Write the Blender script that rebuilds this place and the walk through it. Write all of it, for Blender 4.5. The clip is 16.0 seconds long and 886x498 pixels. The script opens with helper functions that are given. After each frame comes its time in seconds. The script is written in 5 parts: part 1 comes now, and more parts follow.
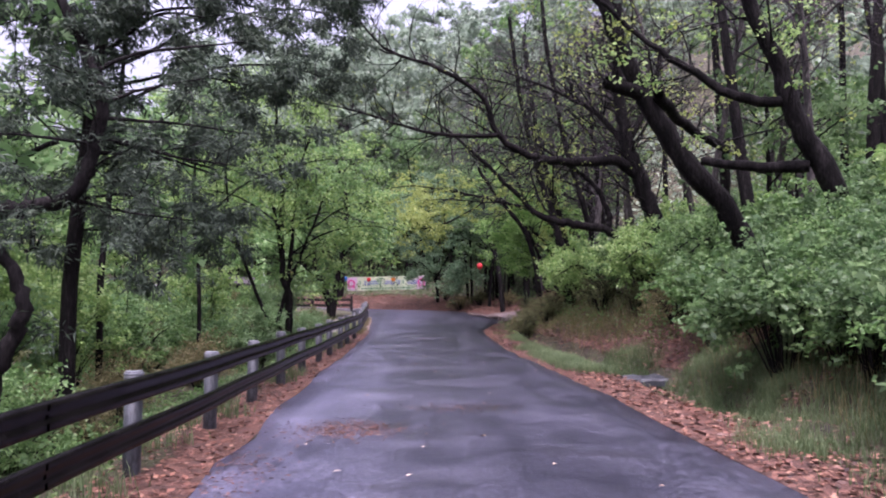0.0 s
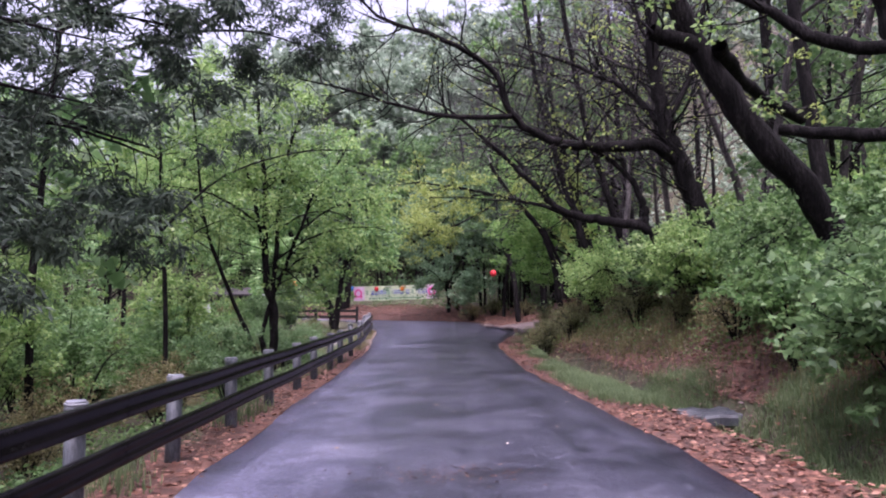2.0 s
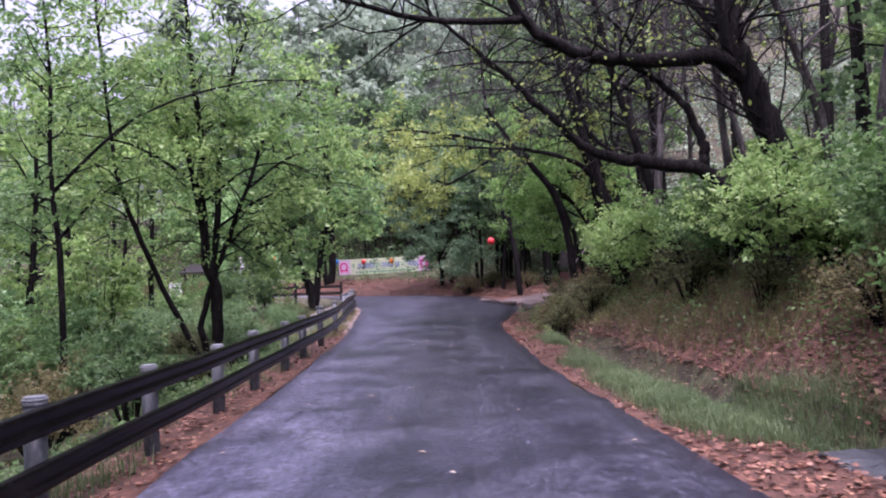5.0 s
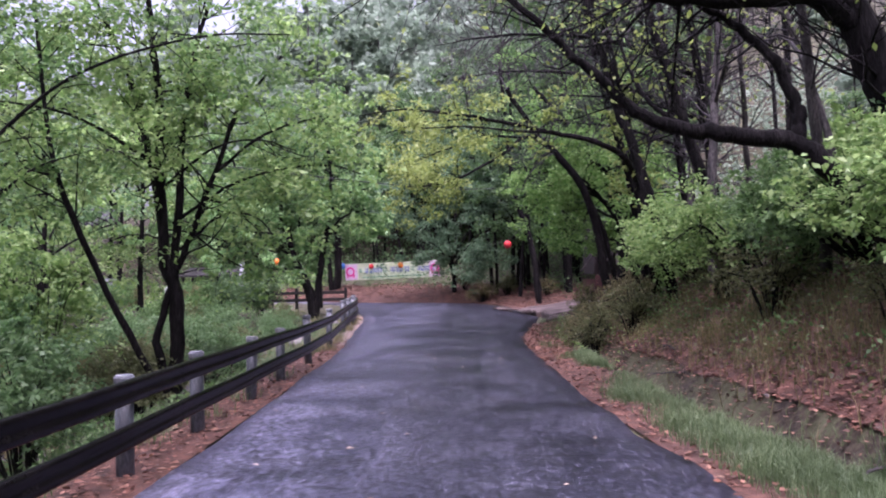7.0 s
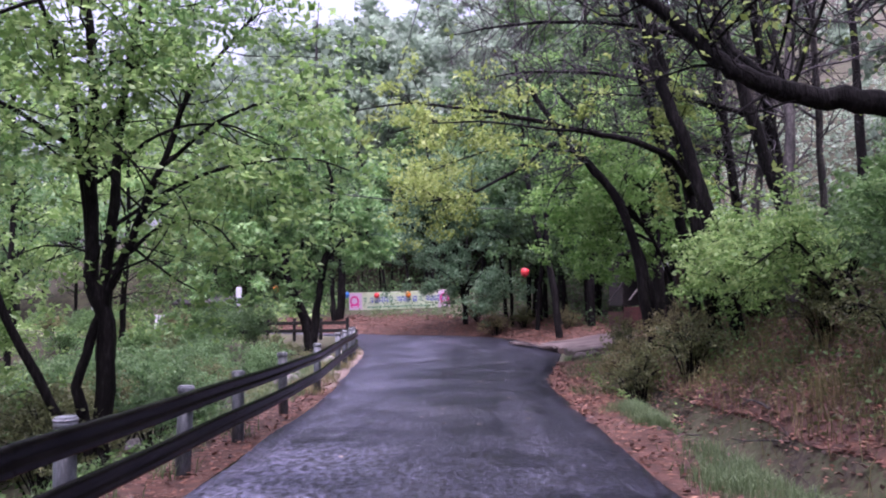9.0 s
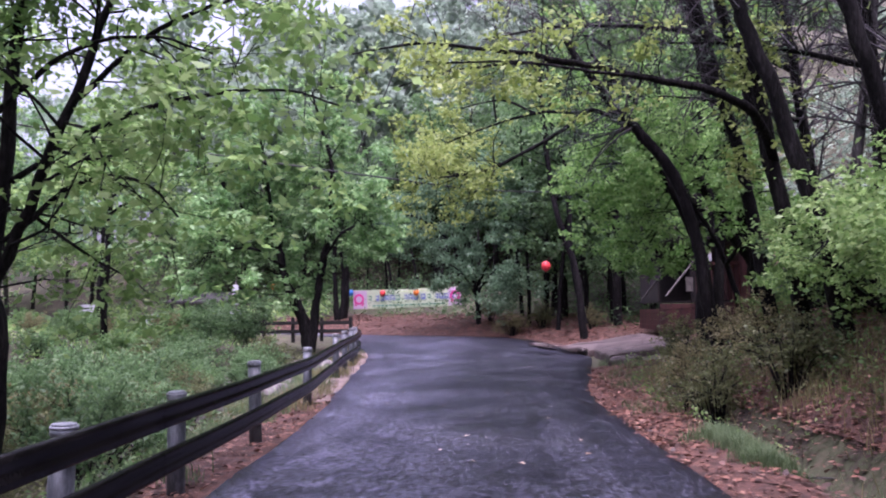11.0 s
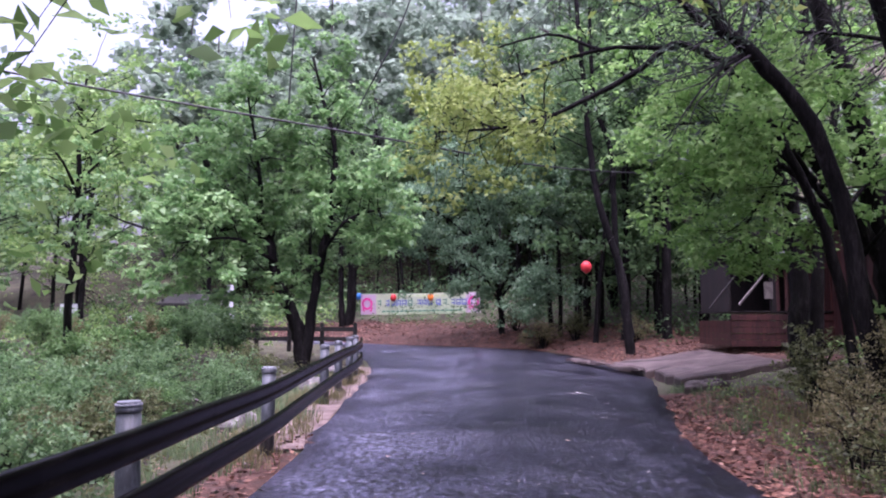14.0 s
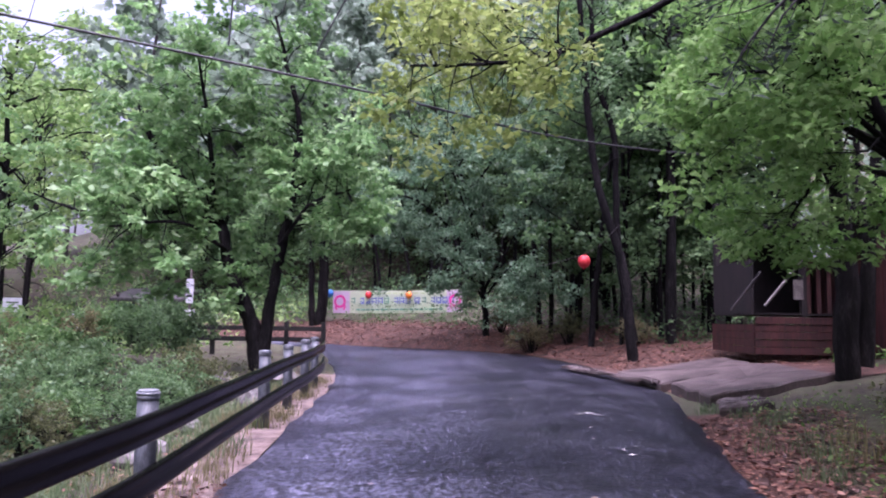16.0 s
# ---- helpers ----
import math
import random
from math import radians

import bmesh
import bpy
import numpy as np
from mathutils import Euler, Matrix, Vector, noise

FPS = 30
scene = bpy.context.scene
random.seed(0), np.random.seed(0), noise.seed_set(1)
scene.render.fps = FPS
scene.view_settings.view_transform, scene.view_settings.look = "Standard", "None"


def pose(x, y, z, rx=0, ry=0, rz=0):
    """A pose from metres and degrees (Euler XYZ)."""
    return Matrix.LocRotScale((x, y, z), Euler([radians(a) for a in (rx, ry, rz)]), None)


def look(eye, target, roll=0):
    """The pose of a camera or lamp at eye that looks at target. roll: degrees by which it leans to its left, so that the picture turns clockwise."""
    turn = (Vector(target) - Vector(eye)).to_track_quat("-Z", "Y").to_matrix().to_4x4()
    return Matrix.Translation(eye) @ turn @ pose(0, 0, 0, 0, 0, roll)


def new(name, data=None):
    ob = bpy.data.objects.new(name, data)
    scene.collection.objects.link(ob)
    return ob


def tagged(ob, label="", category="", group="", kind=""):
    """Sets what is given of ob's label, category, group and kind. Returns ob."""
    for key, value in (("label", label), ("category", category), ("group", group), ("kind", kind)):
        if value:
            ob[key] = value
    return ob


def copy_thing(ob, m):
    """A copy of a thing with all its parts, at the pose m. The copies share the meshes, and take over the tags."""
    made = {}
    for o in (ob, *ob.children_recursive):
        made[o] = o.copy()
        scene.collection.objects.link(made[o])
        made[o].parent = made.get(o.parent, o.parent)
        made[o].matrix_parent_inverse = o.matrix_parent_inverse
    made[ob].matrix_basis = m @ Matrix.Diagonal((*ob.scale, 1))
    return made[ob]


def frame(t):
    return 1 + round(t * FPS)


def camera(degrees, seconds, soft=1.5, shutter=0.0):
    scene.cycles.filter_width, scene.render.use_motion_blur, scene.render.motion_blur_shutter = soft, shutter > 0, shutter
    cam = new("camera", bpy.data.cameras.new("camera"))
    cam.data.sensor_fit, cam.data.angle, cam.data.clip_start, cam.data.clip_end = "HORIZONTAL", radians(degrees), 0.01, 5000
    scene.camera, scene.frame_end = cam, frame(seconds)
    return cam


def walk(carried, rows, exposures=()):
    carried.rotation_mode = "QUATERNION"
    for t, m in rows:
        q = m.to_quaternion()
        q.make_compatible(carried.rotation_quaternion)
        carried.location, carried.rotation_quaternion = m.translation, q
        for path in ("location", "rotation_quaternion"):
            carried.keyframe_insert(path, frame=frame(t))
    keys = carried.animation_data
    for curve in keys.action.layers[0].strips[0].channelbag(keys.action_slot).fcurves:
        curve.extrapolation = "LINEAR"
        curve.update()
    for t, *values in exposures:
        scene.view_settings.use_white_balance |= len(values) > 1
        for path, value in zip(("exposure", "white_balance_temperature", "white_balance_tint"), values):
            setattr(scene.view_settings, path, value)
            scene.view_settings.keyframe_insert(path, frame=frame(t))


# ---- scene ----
cam = camera(61.8, 16.0, soft=2.0)
METRES, EYE, TILT, LEAN, TURN = 21.0, 1.35, 3.5, 0.0, 0.0
ROWS = [
    (0.0, 0.0, 0.0, 0.0, 0.0, 0.0, -0.0),
    (0.5, 0.0021, 0.0309, -0.0024, 0.1, -0.67, 0.44),
    (1.0, 0.0041, 0.0628, -0.004, 0.45, -0.32, 1.89),
    (1.5, 0.0053, 0.0954, -0.006, 2.4, 0.34, 0.56),
    (2.0, 0.0073, 0.1292, -0.0064, 1.05, 0.71, 0.59),
    (2.5, 0.0087, 0.1596, -0.0085, 0.7, 0.81, -0.14),
    (3.0, 0.0104, 0.1929, -0.0102, -1.72, -0.41, -0.35),
    (3.5, 0.01, 0.2242, -0.0104, -0.04, -0.59, -0.49),
    (4.0, 0.0104, 0.256, -0.0121, -0.41, -0.07, 0.28),
    (4.5, 0.0084, 0.2861, -0.0129, 1.06, -1.18, 0.17),
    (5.0, 0.0069, 0.3178, -0.0145, 0.51, -1.54, 1.97),
    (7.5, 0.006, 0.4743, -0.0261, 2.01, -0.49, 1.32),
    (8.0, 0.0056, 0.5068, -0.028, 2.87, 0.31, 1.39),
    (8.5, 0.0055, 0.5367, -0.0299, 2.32, 0.95, 0.15),
    (9.0, 0.0017, 0.5692, -0.0323, 2.29, 1.42, 0.89),
    (9.5, -0.0016, 0.5991, -0.0349, 2.36, 0.93, 0.66),
    (12.0, -0.0184, 0.7544, -0.0463, 3.08, 1.68, 1.22),
    (12.5, -0.0213, 0.7835, -0.0483, 3.14, 1.48, 0.5),
    (13.0, -0.0257, 0.8132, -0.0498, 5.46, 2.46, 1.26),
    (13.5, -0.0274, 0.8425, -0.0513, 3.31, 2.43, -0.22),
    (14.0, -0.0302, 0.8744, -0.0544, 3.88, 2.05, 0.02),
    (14.5, -0.032, 0.9042, -0.0562, 2.19, 1.79, -0.4),
    (15.0, -0.0339, 0.9361, -0.0577, 1.7, 2.85, -0.61),
    (15.5, -0.0346, 0.9649, -0.0594, 1.12, 2.23, -2.24),
    (16.0, -0.0362, 0.9953, -0.0612, 2.37, 2.03, -0.7),
]
walk(cam, [(t, pose(0, 0, EYE, TILT, LEAN, TURN) @ pose(METRES * x, METRES * y, METRES * z, 90 + pitch, roll, yaw)) for t, x, y, z, yaw, pitch, roll in ROWS], [(0, 1.63, 5950, 40), (8, 1.67, 5720, 43), (16, 1.72, 5560, 46)])

# ---- world, sun, exposure ----
world = bpy.data.worlds.new("overcast_sky")
scene.world = world
world.use_nodes = True
wn, wl = world.node_tree.nodes, world.node_tree.links
sky = wn.new("ShaderNodeTexSky")
sky.sky_type = "NISHITA"
sky.sun_disc = False
sky.sun_elevation, sky.sun_rotation = radians(75), radians(165)
sky.air_density, sky.dust_density, sky.ozone_density = 1.1, 10.0, 0.3
cloud = wn.new("ShaderNodeHueSaturation")
cloud.inputs["Saturation"].default_value = 0.45
wl.new(sky.outputs[0], cloud.inputs["Color"])
wl.new(cloud.outputs[0], wn["Background"].inputs[0])
wn["Background"].inputs[1].default_value = 0.15
sun = new("sun", bpy.data.lights.new("sun", "SUN"))
sun.data.energy, sun.data.angle, sun.data.color = 1.0, radians(70), (1.0, 0.98, 0.96)
sun.matrix_world = look((-2.5, -8, 30), (0, 0, 0))


# ---- materials ----
def material(name, rough=0.8):
    m = bpy.data.materials.new(name)
    m.use_nodes = True
    m.node_tree.nodes["Principled BSDF"].inputs["Roughness"].default_value = rough
    return m, m.node_tree.nodes, m.node_tree.links, m.node_tree.nodes["Principled BSDF"]


def ramp(nodes, stops):
    r = nodes.new("ShaderNodeValToRGB")
    while len(r.color_ramp.elements) < len(stops):
        r.color_ramp.elements.new(0.5)
    for e, (p, c) in zip(r.color_ramp.elements, stops):
        e.position, e.color = p, (*c, 1)
    return r


def tex(nodes, links, scale, detail=6, rough=0.6, stretch=(1, 1, 1), space="Object"):
    co, mp, nz = nodes.new("ShaderNodeTexCoord"), nodes.new("ShaderNodeMapping"), nodes.new("ShaderNodeTexNoise")
    mp.inputs["Scale"].default_value = stretch
    nz.inputs["Scale"].default_value, nz.inputs["Detail"].default_value, nz.inputs["Roughness"].default_value = scale, detail, rough
    links.new(co.outputs[space], mp.inputs[0])
    links.new(mp.outputs[0], nz.inputs["Vector"])
    return nz


def bump(nodes, links, source, target, strength, distance):
    b = nodes.new("ShaderNodeBump")
    b.inputs["Strength"].default_value, b.inputs["Distance"].default_value = strength, distance
    links.new(source, b.inputs["Height"])
    links.new(b.outputs[0], target.inputs["Normal"])


def rough_stuff(name, stops, scale=6, fine=40, rough=0.85, strength=0.5, distance=0.02, stretch=(1, 1, 1), spec=0.4):
    """Two scales of noise on one colour ramp, with relief."""
    m, n, l, p = material(name, rough)
    a, b = tex(n, l, scale, 5, 0.6, stretch), tex(n, l, fine, 4, 0.6, stretch)
    mix = n.new("ShaderNodeMath")
    mix.operation = "MULTIPLY_ADD"
    mix.inputs[1].default_value = 0.45
    sc = n.new("ShaderNodeMath")
    sc.operation = "MULTIPLY"
    sc.inputs[1].default_value = 0.55
    l.new(a.outputs[0], sc.inputs[0])
    l.new(b.outputs[0], mix.inputs[0])
    l.new(sc.outputs[0], mix.inputs[2])
    wide = n.new("ShaderNodeMapRange")
    wide.inputs["From Min"].default_value, wide.inputs["From Max"].default_value = 0.32, 0.68
    l.new(mix.outputs[0], wide.inputs[0])
    r = ramp(n, stops)
    l.new(wide.outputs[0], r.inputs[0])
    l.new(r.outputs[0], p.inputs["Base Color"])
    p.inputs["Specular IOR Level"].default_value = spec
    bump(n, l, mix.outputs[0], p, strength, distance)
    return m


def leaf_material(name, dark, mid, light, rough=0.5, through_light=0.55):
    """Leaves: each leaf its own shade, a share of the light passing through."""
    m, n, l, p = material(name, rough)
    geo, obj = n.new("ShaderNodeNewGeometry"), n.new("ShaderNodeObjectInfo")
    nz = tex(n, l, 0.9, 3)
    add = n.new("ShaderNodeMath")
    add.operation = "MULTIPLY_ADD"
    add.inputs[1].default_value = 0.55
    sh = n.new("ShaderNodeMath")
    sh.operation = "MULTIPLY_ADD"
    sh.inputs[1].default_value, sh.inputs[2].default_value = 0.9, -0.22
    l.new(nz.outputs[0], sh.inputs[0])
    l.new(geo.outputs["Random Per Island"], add.inputs[0])
    l.new(sh.outputs[0], add.inputs[2])
    r = ramp(n, [(0.1, dark), (0.5, mid), (0.95, light)])
    l.new(add.outputs[0], r.inputs[0])
    l.new(r.outputs[0], p.inputs["Base Color"])
    p.inputs["Specular IOR Level"].default_value = 0.5
    tr, mx = n.new("ShaderNodeBsdfTranslucent"), n.new("ShaderNodeMixShader")
    l.new(r.outputs[0], tr.inputs[0])
    mx.inputs[0].default_value = through_light
    l.new(p.outputs[0], mx.inputs[1])
    l.new(tr.outputs[0], mx.inputs[2])
    l.new(mx.outputs[0], n["Material Output"].inputs[0])
    return m


def island_material(name, stops, rough=0.7, spec=0.4):
    m, n, l, p = material(name, rough)
    geo = n.new("ShaderNodeNewGeometry")
    r = ramp(n, stops)
    l.new(geo.outputs["Random Per Island"], r.inputs[0])
    l.new(r.outputs[0], p.inputs["Base Color"])
    p.inputs["Specular IOR Level"].default_value = spec
    return m


M = {}
M["earth"] = rough_stuff("forest_floor", [(0.25, (0.016, 0.012, 0.008)), (0.46, (0.045, 0.034, 0.02)), (0.56, (0.045, 0.055, 0.022)), (0.68, (0.05, 0.052, 0.026)), (0.85, (0.09, 0.066, 0.042))], 1.2, 14, 0.9, 0.8, 0.05)
M["verge"] = rough_stuff("needle_mat", [(0.15, (0.014, 0.007, 0.005)), (0.5, (0.062, 0.027, 0.018)), (0.85, (0.14, 0.064, 0.044))], 5, 55, 0.8, 0.9, 0.03)
M["rock"] = rough_stuff("wet_rock", [(0.3, (0.045, 0.041, 0.038)), (0.7, (0.14, 0.125, 0.12))], 3, 25, 0.55, 0.6, 0.03)
M["concrete"] = rough_stuff("stained_concrete", [(0.25, (0.022, 0.016, 0.015)), (0.5, (0.065, 0.047, 0.044)), (0.8, (0.115, 0.088, 0.083))], 1.6, 40, 0.6, 0.35, 0.008)
M["bark"] = rough_stuff("dark_wet_bark", [(0.2, (0.0018, 0.0016, 0.0016)), (0.55, (0.0065, 0.0055, 0.0056)), (0.9, (0.024, 0.021, 0.021))], 7, 38, 0.85, 1.0, 0.05, (1, 1, 0.22), 0.12)
M["bark_grey"] = rough_stuff("grey_bark", [(0.25, (0.014, 0.012, 0.012)), (0.55, (0.045, 0.039, 0.038)), (0.8, (0.1, 0.088, 0.085))], 6, 40, 0.75, 0.7, 0.02, (1, 1, 0.3))
M["twig"] = rough_stuff("bare_twig", [(0.3, (0.018, 0.015, 0.017)), (0.7, (0.07, 0.06, 0.067))], 6, 40, 0.8, 0.2, 0.004)
M["rail"] = rough_stuff("black_rail_paint", [(0.3, (0.003, 0.0028, 0.003)), (0.7, (0.008, 0.0073, 0.0076))], 3, 60, 0.22, 0.15, 0.002, (1, 1, 1), 0.06)
M["post"] = rough_stuff("galvanised_post", [(0.3, (0.03, 0.034, 0.04)), (0.7, (0.078, 0.085, 0.098))], 9, 60, 0.5, 0.15, 0.002, (1, 1, 0.3))
M["cap"] = rough_stuff("pale_cap", [(0.3, (0.09, 0.1, 0.115)), (0.7, (0.19, 0.2, 0.22))], 9, 60, 0.5, 0.1, 0.002)
M["hutwood"] = rough_stuff("red_brown_boards", [(0.3, (0.018, 0.006, 0.006)), (0.7, (0.065, 0.02, 0.018))], 4, 40, 0.6, 0.4, 0.006, (1, 1, 0.15))
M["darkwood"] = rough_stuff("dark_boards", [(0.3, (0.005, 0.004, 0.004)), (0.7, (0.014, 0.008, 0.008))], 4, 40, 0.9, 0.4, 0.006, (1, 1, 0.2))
M["fencewood"] = rough_stuff("black_timber", [(0.3, (0.004, 0.004, 0.004)), (0.7, (0.014, 0.013, 0.012))], 4, 40, 0.6, 0.3, 0.006)
M["steel"] = rough_stuff("grey_handrail", [(0.3, (0.07, 0.06, 0.056)), (0.7, (0.16, 0.14, 0.13))], 5, 40, 0.5, 0.2, 0.002)
M["white"] = rough_stuff("white_paint", [(0.3, (0.36, 0.37, 0.4)), (0.7, (0.5, 0.5, 0.53))], 4, 40, 0.6, 0.1, 0.002)
M["black"] = rough_stuff("black_plastic", [(0.3, (0.008, 0.008, 0.009)), (0.7, (0.018, 0.018, 0.02))], 8, 60, 0.5, 0.1, 0.002)
M["pinkcloth"] = rough_stuff("pink_cloth", [(0.3, (0.55, 0.27, 0.32)), (0.7, (0.72, 0.42, 0.46))], 6, 90, 0.9, 0.3, 0.01)
M["greyroof"] = rough_stuff("grey_roofing", [(0.3, (0.03, 0.028, 0.029)), (0.7, (0.07, 0.065, 0.066))], 4, 30, 0.7, 0.3, 0.01)
for key, col in (("red", (0.5, 0.032, 0.035)), ("orange", (0.8, 0.22, 0.03)), ("blue", (0.05, 0.22, 0.6)), ("magenta", (0.75, 0.07, 0.33)), ("ink", (0.12, 0.16, 0.5)), ("inkgreen", (0.1, 0.3, 0.2)), ("lime", (0.72, 0.82, 0.52))):
    M[key] = rough_stuff(key + "_surface", [(0.3, tuple(c * 0.85 for c in col)), (0.7, col)], 3, 50, 0.45, 0.05, 0.002)

M["cover"] = rough_stuff("grey_cover_slab", [(0.3, (0.02, 0.023, 0.028)), (0.7, (0.045, 0.05, 0.058))], 2, 40, 0.6, 0.3, 0.006)
M["sand"] = rough_stuff("pinkish_grit", [(0.2, (0.06, 0.04, 0.035)), (0.5, (0.16, 0.115, 0.1)), (0.85, (0.28, 0.22, 0.19))], 4, 60, 0.85, 0.6, 0.02)
M["leaf_oak"] = leaf_material("oak_leaf", (0.06, 0.14, 0.045), (0.17, 0.315, 0.11), (0.34, 0.5, 0.23), 0.42)
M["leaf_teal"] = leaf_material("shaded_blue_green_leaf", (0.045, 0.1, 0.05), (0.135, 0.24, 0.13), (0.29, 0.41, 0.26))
M["leaf"] = leaf_material("green_leaf", (0.04, 0.095, 0.028), (0.115, 0.225, 0.068), (0.26, 0.38, 0.16))
M["leaf_bright"] = leaf_material("fresh_leaf", (0.07, 0.15, 0.035), (0.19, 0.32, 0.09), (0.37, 0.5, 0.2))
M["leaf_yellow"] = leaf_material("yellow_green_leaf", (0.10, 0.15, 0.03), (0.23, 0.31, 0.075), (0.38, 0.45, 0.15))
M["leaf_cool"] = leaf_material("blue_green_leaf", (0.05, 0.12, 0.042), (0.14, 0.265, 0.1), (0.28, 0.42, 0.2))
M["leaf_olive"] = leaf_material("olive_brush_leaf", (0.045, 0.055, 0.02), (0.10, 0.12, 0.045), (0.19, 0.2, 0.09))
M["leaf_maple"] = leaf_material("light_maple_leaf", (0.08, 0.18, 0.035), (0.2, 0.37, 0.095), (0.37, 0.54, 0.21), 0.5, 0.6)
# dark leaf green, also carrying the shade of the wood behind the bend
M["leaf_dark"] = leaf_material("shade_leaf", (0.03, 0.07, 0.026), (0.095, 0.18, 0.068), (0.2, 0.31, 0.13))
# far foliage: the mist is mixed into this pale leaf colour
M["leaf_haze"] = leaf_material("hazed_far_leaf", (0.11, 0.155, 0.105), (0.21, 0.285, 0.2), (0.34, 0.43, 0.33))
M["needle"] = leaf_material("pine_needle", (0.012, 0.025, 0.015), (0.035, 0.058, 0.036), (0.08, 0.115, 0.07), 0.8, 0.2)
M["grass"] = leaf_material("grass_blade", (0.05, 0.088, 0.035), (0.12, 0.178, 0.08), (0.2, 0.265, 0.13))
M["drygrass"] = leaf_material("dry_grass_blade", (0.08, 0.075, 0.03), (0.17, 0.16, 0.07), (0.3, 0.27, 0.14))
M["print_cloth"] = leaf_material("thin_banner_cloth", (0.76, 0.82, 0.64), (0.8, 0.85, 0.7), (0.82, 0.86, 0.74), 0.6, 0.65)
M["print_pink"] = leaf_material("pink_banner_print", (0.78, 0.62, 0.78), (0.8, 0.65, 0.8), (0.82, 0.68, 0.82), 0.6, 0.6)
M["litter"] = island_material("fallen_leaf", [(0.0, (0.026, 0.012, 0.009)), (0.4, (0.1, 0.043, 0.028)), (0.75, (0.165, 0.072, 0.047)), (1.0, (0.27, 0.15, 0.1))], 0.5)


def asphalt():
    """Wet worn asphalt: wheel-worn streaks along the lane, damp blotches, fine grit."""
    m, n, l, p = material("wet_asphalt", 0.5)
    streak, blotch, mid, fine = tex(n, l, 2.2, 5, 0.65, (1, 0.07, 1)), tex(n, l, 0.7, 7, 0.72), tex(n, l, 30, 6, 0.8, (1, 0.7, 1)), tex(n, l, 110, 3, 0.85)

    def weigh(a, b, k):
        q = n.new("ShaderNodeMath")
        q.operation = "MULTIPLY_ADD"
        q.inputs[1].default_value = k
        l.new(a, q.inputs[0])
        if b is None:
            q.inputs[2].default_value = 0
        else:
            l.new(b, q.inputs[2])
        return q.outputs[0]

    pits = tex(n, l, 21, 2, 0.5, (1, 0.6, 1))
    grain = n.new("ShaderNodeMapRange")
    for key, value in (("From Min", 0.36), ("From Max", 0.66), ("To Min", 0.0), ("To Max", 1.0)):
        grain.inputs[key].default_value = value
    l.new(pits.outputs[0], grain.inputs[0])
    mixed = weigh(fine.outputs[0], weigh(mid.outputs[0], weigh(blotch.outputs[0], weigh(streak.outputs[0], None, 0.1), 0.26), 0.4), 0.3)
    col = ramp(n, [(0.45, (0.01, 0.0105, 0.018)), (0.5, (0.029, 0.03, 0.047)), (0.55, (0.056, 0.057, 0.087)), (0.6, (0.13, 0.132, 0.18))])
    l.new(mixed, col.inputs[0])
    # surface tone and sheen put into the colour: paler near and left, darker beyond
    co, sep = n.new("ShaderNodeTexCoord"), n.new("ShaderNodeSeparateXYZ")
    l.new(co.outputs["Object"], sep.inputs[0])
    along, across, tone_sheen = n.new("ShaderNodeMapRange"), n.new("ShaderNodeMapRange"), n.new("ShaderNodeMath")
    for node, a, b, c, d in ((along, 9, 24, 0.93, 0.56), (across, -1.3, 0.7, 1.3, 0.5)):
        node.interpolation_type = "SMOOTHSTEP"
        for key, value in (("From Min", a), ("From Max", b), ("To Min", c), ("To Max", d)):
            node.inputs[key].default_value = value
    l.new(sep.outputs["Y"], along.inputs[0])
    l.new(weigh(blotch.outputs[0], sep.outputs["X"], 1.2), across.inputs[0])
    tone_sheen.operation = "MULTIPLY"
    l.new(along.outputs[0], tone_sheen.inputs[0])
    l.new(across.outputs[0], tone_sheen.inputs[1])
    coarse = n.new("ShaderNodeMapRange")
    for key, value in (("From Min", 11), ("From Max", 18), ("To Min", 0.22), ("To Max", 1.0)):
        coarse.inputs[key].default_value = value
    l.new(sep.outputs["Y"], coarse.inputs[0])
    speck, shade = n.new("ShaderNodeMath"), n.new("ShaderNodeMath")
    speck.operation, shade.operation = "MULTIPLY_ADD", "MULTIPLY_ADD"
    speck.inputs[1].default_value, speck.inputs[2].default_value = 1.8, -0.85
    l.new(grain.outputs[0], speck.inputs[0])
    l.new(speck.outputs[0], shade.inputs[0])
    l.new(coarse.outputs[0], shade.inputs[1])
    shade.inputs[2].default_value = 1.0
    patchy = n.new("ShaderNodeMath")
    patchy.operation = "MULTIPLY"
    l.new(tone_sheen.outputs[0], patchy.inputs[0])
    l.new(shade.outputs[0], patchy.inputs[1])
    damp, dry = tex(n, l, 0.9, 8, 0.74, (0.8, 1, 1)), n.new("ShaderNodeMapRange")
    for key, value in (("From Min", 0.53), ("From Max", 0.6), ("To Min", 1.08), ("To Max", 0.6)):
        dry.inputs[key].default_value = value
    l.new(damp.outputs[0], dry.inputs[0])
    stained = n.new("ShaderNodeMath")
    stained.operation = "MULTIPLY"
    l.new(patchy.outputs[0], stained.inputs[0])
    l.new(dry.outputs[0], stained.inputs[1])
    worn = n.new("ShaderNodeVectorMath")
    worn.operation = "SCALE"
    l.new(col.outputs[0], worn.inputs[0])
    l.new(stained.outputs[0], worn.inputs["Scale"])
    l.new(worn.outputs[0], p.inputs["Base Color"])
    ro = n.new("ShaderNodeMapRange")
    ro.inputs["From Min"].default_value, ro.inputs["From Max"].default_value = 0.46, 0.61
    ro.inputs["To Min"].default_value, ro.inputs["To Max"].default_value = 0.28, 0.6
    l.new(mixed, ro.inputs[0])
    l.new(ro.outputs[0], p.inputs["Roughness"])
    wet = n.new("ShaderNodeMapRange")
